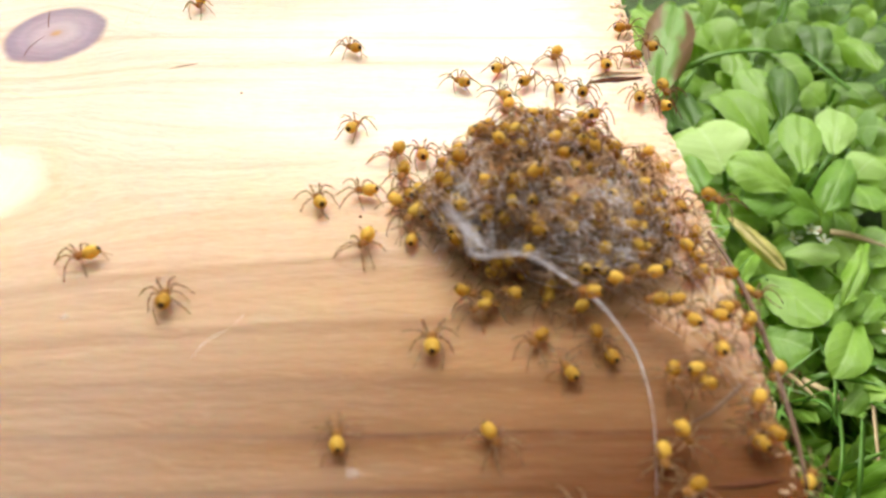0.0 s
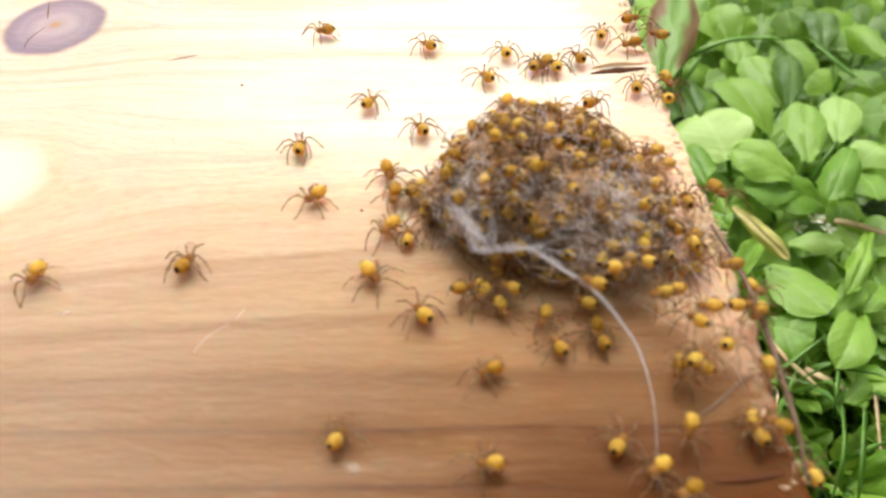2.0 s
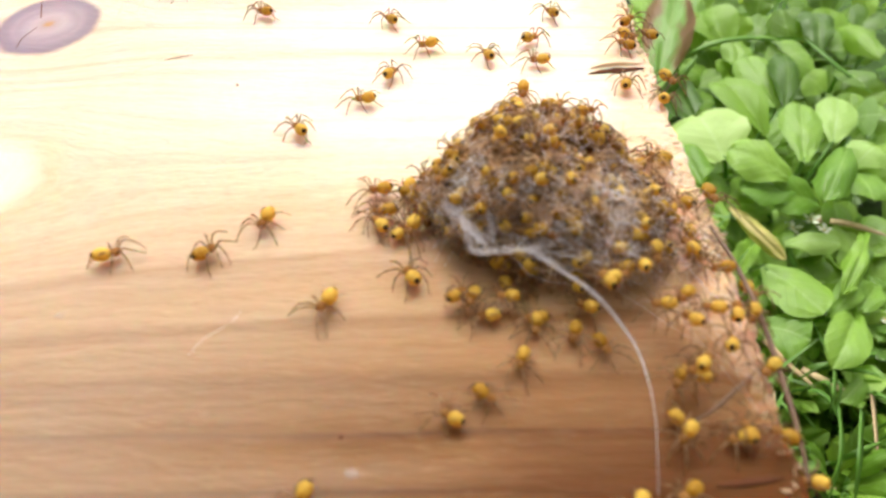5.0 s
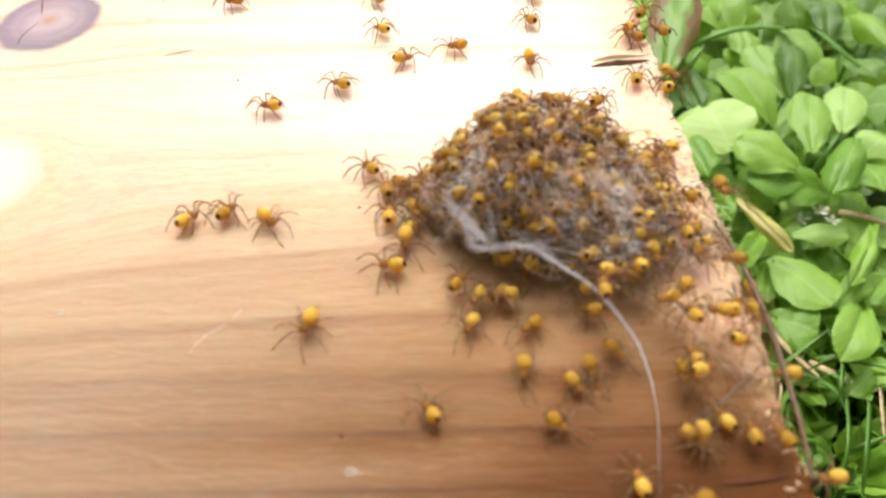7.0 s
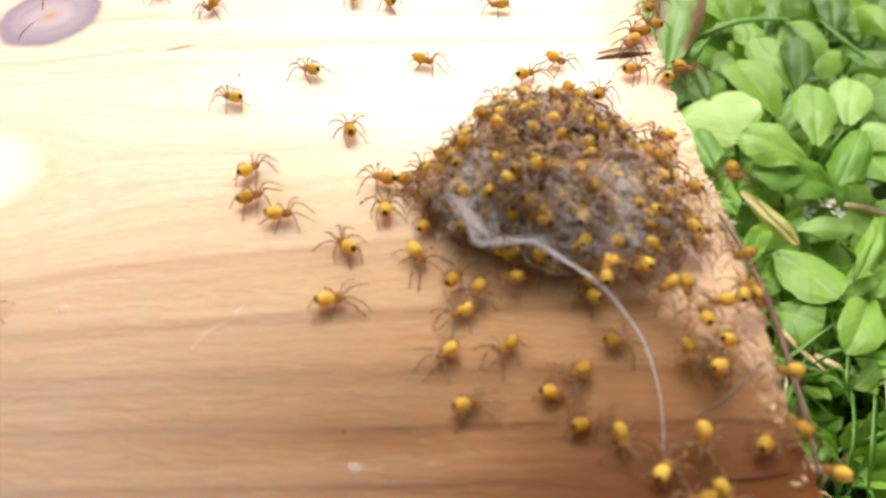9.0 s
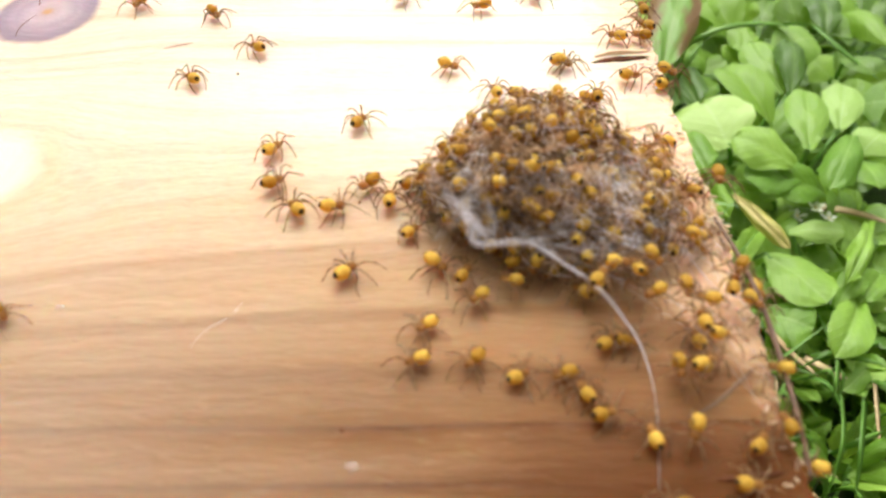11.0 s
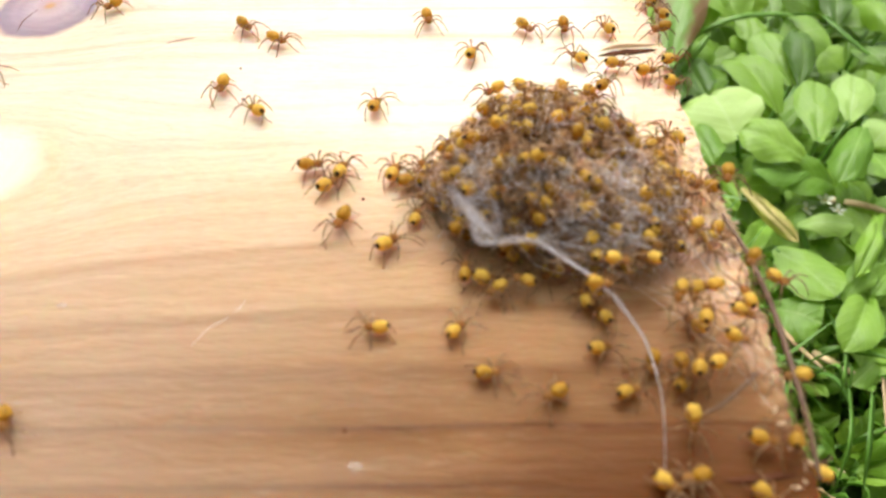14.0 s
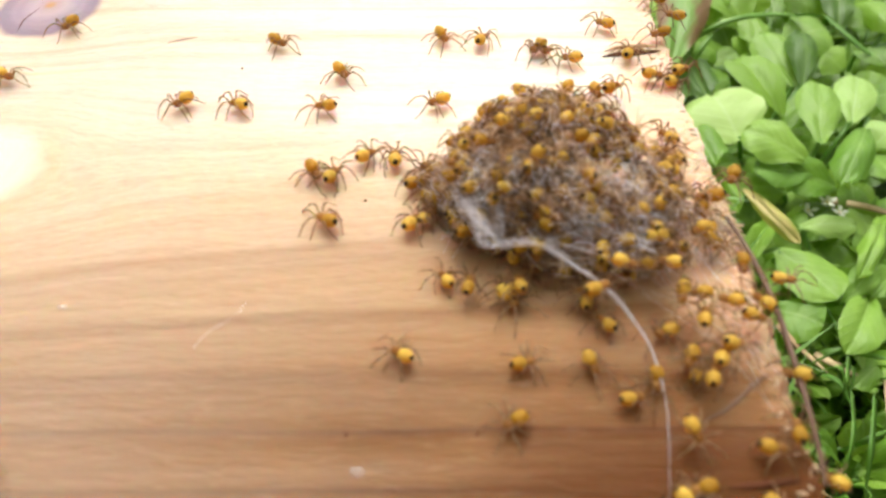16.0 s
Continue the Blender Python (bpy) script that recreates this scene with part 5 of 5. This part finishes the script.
    crawl([(0, 8.9, -10.9, -134), (1, 6.2, -13.3, -136), (1.5, 5.8, -14.2, -145), (2, 4.1, -14.8, -162), (2.5, 2.8, -14.8, -175), (3, 1.4, -14.3, -172), (3.5, 0.6, -15.1, -147), (4, 0.3, -15.6, -107), (4.5, 2.1, -16.3, -65), (5.25, 4.5, -17.1, -29), (6.25, 7.4, -18.5, -28), (6.5, 8.4, -19.0, -30), (7, 9.6, -19.8, -40), (8, 10.6, -21.6, -38), (8.5, 11.3, -21.6, -4), (9, 11.4, -20.1, 25), (11.25, 14.5, -19.0, 18), (11.5, 15.9, -18.7, 17), (12, 17.5, -17.9, 15), (13, 19.1, -17.6, 29), (13.5, 19.9, -16.6, 38), (14, 20.2, -16.3, 39), (14.5, 20.4, -16.4, 39), (15, 21.0, -15.6, 45), (16, 21.2, -15.1, 50)])
    crawl([(0, 11.3, -14.2, 110), (1.5, 10.9, -13.1, 113), (2, 10.5, -12.1, 110), (2.5, 9.8, -10.6, 107), (3, 9.6, -8.7, 106), (4, 9.0, -7.6, 113), (4.75, 8.8, -8.4, 151), (5.5, 8.9, -9.6, 211), (6.25, 9.1, -10.2, 217), (6.5, 8.5, -10.1, 212), (7.5, 8.0, -10.2, 218), (8.5, 6.4, -12.1, 220), (10.5, 3.5, -13.7, 211), (11.5, 2.5, -14.7, 247), (12.5, 3.2, -16.1, 282), (13, 3.2, -16.2, 299), (13.75, 3.7, -15.6, 352), (14.5, 3.7, -15.1, 381), (15, 4.1, -14.8, 379), (15.5, 5.5, -14.6, 378), (16, 6.5, -14.1, 381)])
    crawl([(0, 15.2, -12.4, 106), (0.5, 15.5, -11.7, 113), (1, 14.7, -12.2, 124), (1.5, 14.5, -11.9, 117), (2, 14.5, -11.5, 104), (2.5, 14.9, -10.8, 103), (3, 14.2, -9.7, 120), (3.5, 12.7, -8.3, 140), (4, 11.6, -7.8, 171), (4.5, 11.8, -9.3, 213), (5.25, 12.4, -11.1, 264), (6.5, 12.8, -13.9, 279), (7, 13.0, -14.6, 275), (8, 12.9, -14.9, 239), (8.5, 12.0, -15.5, 221), (10, 11.1, -15.4, 188), (11.5, 10.2, -15.7, 210), (12.75, 10.0, -16.6, 243), (13.5, 9.5, -17.3, 223), (14, 9.0, -17.4, 205), (14.5, 8.4, -17.0, 205), (15.5, 6.5, -19.2, 215), (16, 5.3, -19.5, 207)])
    crawl([(0, 10.2, -6.5, -111), (0.5, 9.6, -8.0, -107), (1, 9.4, -8.9, -102), (1.5, 9.6, -8.9, -107), (2.5, 9.4, -9.2, -112), (4.25, 8.8, -8.5, -105), (6.25, 9.0, -13.9, -67), (6.5, 9.6, -14.5, -59), (7.5, 13.0, -18.3, -56), (8, 13.9, -20.3, -61), (9, 14.1, -21.4, -82), (9.5, 13.3, -20.6, -117), (10.25, 12.4, -18.9, -183), (10.75, 12.1, -17.7, -227), (11.5, 12.1, -16.5, -292), (12, 14.0, -16.9, -336), (12.5, 14.5, -17.6, -362), (13, 14.7, -17.9, -368), (14, 15.4, -17.1, -334), (14.25, 15.3, -17.2, -332), (14.5, 15.3, -17.3, -334), (15, 15.4, -16.8, -345), (15.5, 15.9, -17.0, -348), (16, 15.3, -17.4, -342)])
    crawl([(0, 4.9, -6.5, -44), (1, 5.9, -7.6, -54), (2, 5.7, -8.0, -69), (2.5, 6.5, -9.7, -62), (3, 7.0, -10.4, -57), (3.5, 7.9, -11.4, -64), (4, 7.9, -12.2, -84), (5, 7.2, -13.4, -109), (6.25, 6.7, -14.8, -103), (7, 7.2, -14.6, -96), (7.5, 6.7, -15.4, -83), (8, 7.3, -16.5, -63), (8.5, 8.2, -17.1, -29), (9, 9.3, -17.3, 5), (9.75, 11.1, -15.3, 36), (11.25, 15.1, -11.9, 40), (12.5, 15.2, -11.2, 88), (14.5, 14.0, -9.1, 118), (16, 14.0, -9.9, 127)])
    crawl([(0, 17.9, -22.4, -93), (0.5, 18.3, -22.6, -98), (1, 18.0, -23.2, -111), (2, 17.0, -23.7, -148), (2.5, 16.1, -24.0, -148), (3, 15.9, -24.2, -133), (3.5, 15.0, -25.5, -115), (4, 15.1, -26.5, -109), (5.75, 14.8, -26.0, -157), (6.25, 14.8, -25.5, -195), (7, 15.3, -24.6, -261), (7.5, 15.7, -24.1, -299), (8.25, 16.4, -24.3, -329), (9, 17.0, -24.0, -312), (10.75, 17.1, -21.5, -273), (11.5, 16.8, -20.7, -231), (12, 15.9, -22.0, -187), (12.5, 15.3, -23.7, -143), (13, 15.6, -24.7, -99), (13.5, 16.4, -25.0, -57), (14, 17.0, -25.0, -33), (14.5, 17.3, -25.1, -32), (15, 17.9, -25.5, -39), (16, 18.0, -25.9, -41)])
    crawl([(0, 22.7, 35.0, 89), (0.5, 22.8, 36.9, 90), (1, 22.6, 38.3, 92), (1.5, 22.8, 38.7, 90), (2, 22.5, 40.0, 77), (3, 23.8, 40.4, 18), (3.5, 25.5, 39.9, 3), (4, 26.6, 40.2, 0), (4.75, 26.6, 39.8, -17), (5.25, 26.4, 39.4, -45), (6, 26.0, 39.0, -88), (7, 25.9, 38.5, -97), (8.25, 25.5, 35.6, -99), (9, 25.0, 34.0, -127), (9.75, 24.3, 35.2, -188), (10.5, 24.0, 36.2, -226), (11.5, 23.2, 36.7, -191), (12.5, 21.5, 35.8, -163), (13.5, 20.8, 35.9, -213), (14.5, 22.5, 37.4, -266), (15, 22.2, 37.4, -249), (16, 20.9, 38.0, -217)])
    crawl([(0, 18.7, 28.4, 75), (0.5, 19.4, 30.0, 82), (1, 19.0, 32.3, 91), (1.5, 19.1, 32.8, 100), (2.5, 18.2, 35.2, 102), (3, 18.4, 34.9, 96), (3.5, 18.3, 36.4, 96), (4, 17.9, 40.4, 102), (6.25, 14.6, 48.4, 121), (8.25, 12.4, 49.5, 153), (9, 11.7, 49.5, 195), (9.5, 12.3, 48.6, 239), (10.25, 13.3, 47.7, 289), (11.25, 14.0, 46.7, 292), (12.5, 15.3, 42.1, 280), (13.5, 15.5, 38.5, 280), (14.5, 16.2, 36.1, 259), (15.5, 14.2, 34.3, 222), (16, 11.5, 32.3, 219)])
    crawl([(0, 25.2, -3.3, -157), (1, 24.7, -4.0, -162), (1.5, 24.9, -2.7, -165), (2, 24.2, -3.6, -161), (2.5, 24.1, -3.6, -169), (3, 23.0, -3.6, -199), (4, 22.8, -1.9, -246), (6.25, 21.4, 0.6, -232), (7, 20.9, 1.0, -256), (8, 22.0, 1.3, -285), (8.5, 22.0, 2.3, -280), (9, 22.2, 5.0, -287), (10.25, 24.0, 6.2, -317), (11.5, 25.4, 7.9, -288), (12, 25.1, 8.4, -281), (12.5, 25.1, 8.9, -303), (13, 25.7, 8.2, -347), (13.5, 25.9, 7.6, -384), (14.5, 26.2, 6.7, -434), (16, 25.9, 3.7, -452)])
    crawl([(0, 3.6, -1.6, -102), (1.5, 3.2, -5.1, -70), (2.5, 5.3, -6.6, -53), (3.5, 5.8, -8.7, -82), (4, 5.4, -9.1, -110), (4.25, 5.2, -9.2, -130), (5.25, 4.0, -8.4, -188), (6.25, 3.1, -8.6, -148), (6.5, 3.1, -8.9, -133), (7, 2.7, -10.0, -117), (7.5, 2.7, -10.9, -120), (8, 1.6, -11.9, -126), (8.5, 0.4, -13.3, -133), (9, 0.2, -13.4, -144), (11.25, -2.3, -14.1, -167), (11.5, -2.1, -14.1, -177), (12, -2.9, -13.7, -206), (12.5, -2.8, -13.5, -248), (13, -2.1, -12.8, -289), (13.5, -0.8, -12.7, -311), (14, 1.0, -10.9, -307), (14.5, 1.4, -9.6, -287), (15, 1.6, -7.4, -264), (15.5, 0.7, -6.5, -247), (16, -0.3, -5.0, -239)])
    crawl([(0, 14.3, -10.7, -94), (1.5, 14.1, -10.5, -110), (4.25, 14.3, -11.3, -68), (6.25, 15.3, -12.8, -55), (7, 15.4, -12.9, -48), (8, 16.2, -12.7, -20), (9, 15.3, -12.4, -1), (10.25, 16.3, -12.2, 6), (11.25, 17.0, -12.3, -16), (12.5, 19.1, -14.0, -58), (13.5, 17.7, -14.3, -96), (14.5, 17.8, -14.8, -109), (16, 17.5, -15.7, -98)])
    crawl([(0, 27.0, -17.5, -118), (2, 25.5, -20.0, -119), (4.25, 24.6, -21.2, -137), (5.25, 24.1, -20.8, -186), (6.25, 24.0, -20.6, -223), (7, 23.1, -19.3, -245), (7.5, 23.1, -17.4, -259), (8, 22.8, -17.7, -271), (8.5, 23.6, -16.3, -273), (9, 23.3, -14.5, -268), (11.5, 22.8, -11.8, -260), (12.5, 22.7, -12.2, -273), (13.5, 22.9, -9.9, -256), (14, 22.3, -10.4, -232), (14.5, 21.7, -10.4, -215), (15, 21.3, -10.0, -194), (15.5, 20.9, -10.4, -174), (16, 19.2, -10.9, -164)])
    crawl([(0, 8.5, 24.6, -112), (3.5, 7.9, 22.9, -98), (5.5, 8.1, 21.6, -87), (7, 7.7, 20.7, -128), (8, 7.1, 21.4, -197), (9, 7.0, 21.9, -241), (10, 6.9, 23.1, -258), (11.25, 6.6, 24.6, -256), (12, 6.1, 24.9, -231), (12.5, 6.1, 24.8, -192), (13, 5.9, 24.3, -153), (13.5, 6.3, 23.7, -140), (14, 5.8, 23.3, -147), (14.5, 4.2, 23.1, -160), (15.5, 0.8, 21.8, -162), (16, -1.2, 21.4, -164)])
    crawl([(0, -4.3, 12.0, -100), (1.5, -5.0, 8.0, -99), (3.5, -5.4, 5.1, -93), (4.25, -5.6, 3.6, -117), (4.75, -5.9, 4.5, -157), (5.25, -6.0, 5.5, -201), (5.75, -5.8, 6.4, -238), (6.5, -5.7, 7.4, -261), (7.75, -6.0, 8.4, -255), (9, -6.5, 8.7, -208), (10.25, -7.4, 8.2, -170), (11.5, -8.0, 7.7, -122), (12, -7.5, 7.3, -115), (13, -8.9, 5.3, -121), (14, -10.6, 2.2, -114), (14.5, -11.1, 1.0, -125), (15, -11.5, 0.9, -156), (15.5, -11.9, 2.0, -194), (16, -12.4, 2.4, -217)])
    crawl([(0, -3.1, 5.1, -131), (1.5, -5.5, 2.4, -131), (3, -5.5, 2.7, -152), (4.25, -6.5, 3.0, -212), (7, -5.3, 4.0, -271), (9, -6.0, 4.3, -266), (10, -5.5, 4.9, -287), (11.25, -5.4, 5.8, -268), (12.5, -5.8, 6.4, -264), (13, -5.8, 7.9, -269), (14, -5.6, 9.2, -282), (14.5, -5.1, 9.7, -272), (15, -5.7, 10.1, -260), (15.5, -6.0, 11.4, -260), (16, -5.8, 11.6, -265)])
    crawl([(0, -4.4, 7.0, -40), (1.5, -1.1, 4.1, -47), (2.5, -1.6, 3.8, -75), (3.5, -2.3, 3.7, -121), (4.25, -2.5, 3.5, -118), (6.25, -3.6, 0.8, -108), (7, -3.5, 0.4, -88), (9, -2.5, -2.3, -56), (10, -1.3, -2.8, -34), (11.25, -0.1, -3.7, -40), (12.5, 1.8, -5.4, -29), (13.5, 3.3, -5.4, -9), (14.5, 4.6, -5.8, -28), (16, 5.6, -7.4, -52)])
    crawl([(0, 5.4, -3.3, -51), (3, 6.1, -4.2, -54), (4.75, 6.6, -5.0, -57), (5.5, 6.6, -5.5, -80), (6.25, 6.4, -5.8, -120), (8, 3.6, -8.0, -144), (9, 1.6, -9.1, -150), (11.5, -1.7, -10.8, -148), (12.5, -2.6, -11.3, -182), (13, -4.6, -10.3, -190), (13.5, -6.1, -10.2, -178), (14, -6.3, -10.8, -184), (14.5, -5.8, -11.6, -196), (15, -4.2, -12.7, -206), (16, -4.1, -13.2, -216)])
    crawl([(0, 8.2, 33.8, 41), (1.5, 8.8, 34.4, 73), (2.5, 8.7, 37.3, 119), (3, 7.2, 38.5, 151), (3.5, 4.5, 38.4, 175), (4.25, 0.7, 37.9, 186), (5.25, -2.3, 37.4, 187), (6.25, -5.3, 37.2, 159), (7, -8.1, 39.8, 134), (7.5, -10.2, 42.4, 127), (8, -11.1, 44.6, 125), (8.5, -12.2, 45.3, 124), (9, -12.9, 46.9, 120), (16, -16.5, 53.7, 117)])
    crawl([(0, 11.5, 30.8, 54), (1.5, 12.5, 32.4, 64), (3, 12.1, 32.1, 92), (3.5, 12.0, 36.1, 92), (4.25, 11.8, 39.8, 77), (4.75, 12.5, 39.4, 50), (5.5, 13.3, 38.7, 17), (6.25, 13.7, 38.6, 57), (6.5, 13.6, 39.9, 77), (7.5, 11.5, 42.6, 131), (8, 10.6, 43.4, 149), (8.5, 9.3, 43.1, 163), (9, 7.9, 43.9, 166), (9.25, 7.0, 43.7, 164), (10.25, 6.3, 44.4, 148), (11.25, 5.6, 44.4, 207), (11.5, 6.3, 44.0, 229), (12, 7.4, 42.6, 268), (12.5, 8.8, 39.5, 290), (13, 9.6, 38.1, 300), (14, 10.8, 37.0, 313), (14.5, 10.8, 37.6, 296), (15, 11.1, 34.4, 284), (15.5, 11.4, 33.4, 291), (16, 12.3, 32.2, 298)])
    crawl([(0, 15.5, 29.2, 96), (1.5, 15.2, 32.4, 90), (3, 15.6, 31.7, 95), (3.5, 15.3, 31.7, 100), (4.25, 14.8, 33.8, 132), (5.25, 12.6, 33.5, 176), (6.25, 10.7, 33.2, 214), (6.75, 11.4, 32.4, 255), (7.5, 12.3, 32.0, 308), (8, 13.5, 31.9, 319), (8.5, 14.4, 30.5, 319), (9, 14.8, 30.3, 327), (10, 15.7, 30.6, 358), (11.5, 16.6, 30.2, 315), (12, 17.7, 28.0, 323), (12.5, 18.4, 28.1, 358), (13, 19.7, 30.7, 402), (13.5, 17.6, 30.1, 446), (14, 16.9, 30.1, 487), (14.5, 16.4, 29.9, 514), (16, 15.5, 30.1, 522)])
    crawl([(0, 16.1, 37.1, -113), (1.5, 14.1, 32.9, -123), (2.5, 12.8, 31.9, -128), (3.5, 10.3, 28.0, -110), (4.25, 11.0, 27.5, -97), (7, 9.3, 23.4, -104), (7.5, 9.8, 24.1, -74), (8.25, 10.4, 25.8, -8), (9, 10.6, 27.3, 34), (10.5, 14.3, 29.8, 30), (11.25, 16.2, 30.8, 4), (12.5, 19.2, 28.8, -23), (13.75, 21.2, 28.6, -7), (14.5, 22.2, 28.7, 27), (16, 23.1, 31.2, 64)])
    crawl([(0, -53.8, 12.0, -64), (4, -50.1, 4.1, -63), (7, -46.1, -3.1, -58), (9, -43.1, -7.3, -49), (10.25, -41.4, -8.5, -35), (11.25, -40.2, -9.4, -49), (12, -38.7, -12.1, -61), (12.5, -37.6, -14.4, -67), (13.5, -36.7, -18.0, -71), (14.5, -35.4, -21.3, -78), (16, -35.9, -24.0, -96)])
    crawl([(0, -43.5, 63.5, -61), (3, -39.9, 56.7, -62), (4, -38.9, 54.4, -81), (5.25, -39.8, 53.3, -116), (9, -41.5, 49.8, -113), (11.25, -43.4, 45.3, -115), (12.5, -43.6, 45.4, -135), (13.5, -45.9, 43.3, -144), (14.5, -47.4, 42.8, -141), (16, -51.1, 38.0, -127)])
    crawl([(0, -75.8, 48.4, -51), (6, -66.7, 36.8, -50), (11, -60.9, 30.1, -43), (14.5, -57.0, 27.4, -29), (16, -55.0, 26.6, -23)])
    crawl([(0, -36.8, 51.7, -92), (0.5, -36.6, 49.8, -123), (1.25, -38.5, 53.5, -189), (2, -39.9, 57.1, -234), (6.25, -40.6, 58.0, -234), (9, -41.2, 58.5, -210), (11, -41.9, 58.4, -189), (16, -43.4, 58.6, -189)])
    rnd = random.Random(77)
    for ob in edge_spiders:
        rest = ob.matrix_basis.copy()
        rows, x, y, turn = [], 0.0, 0.0, 0.0
        for i in range(12):
            rows.append((i * 16.0 / 11, Matrix.Translation((x * MM, y * MM, 0)) @ rest @ pose(0, 0, 0, 0, 0, turn)))
            x, y, turn = x * 0.7 + rnd.gauss(0, 0.55), y * 0.7 + rnd.gauss(0, 0.55), turn + rnd.gauss(0, 22)
        walk(ob, rows)
    for ob, a, b, depth, spin in nest_spiders:
        rows, da, db, turn = [], 0.0, 0.0, 0.0
        for i in range(11):
            rows.append((i * 1.6, nest_pose(a + da, min(1.45, b + db), depth, spin, turn)))
            da, db, turn = da * 0.75 + rnd.gauss(0, 0.05), db * 0.75 + rnd.gauss(0, 0.05), turn + rnd.gauss(0, 16)
        walk(ob, rows)


motions()
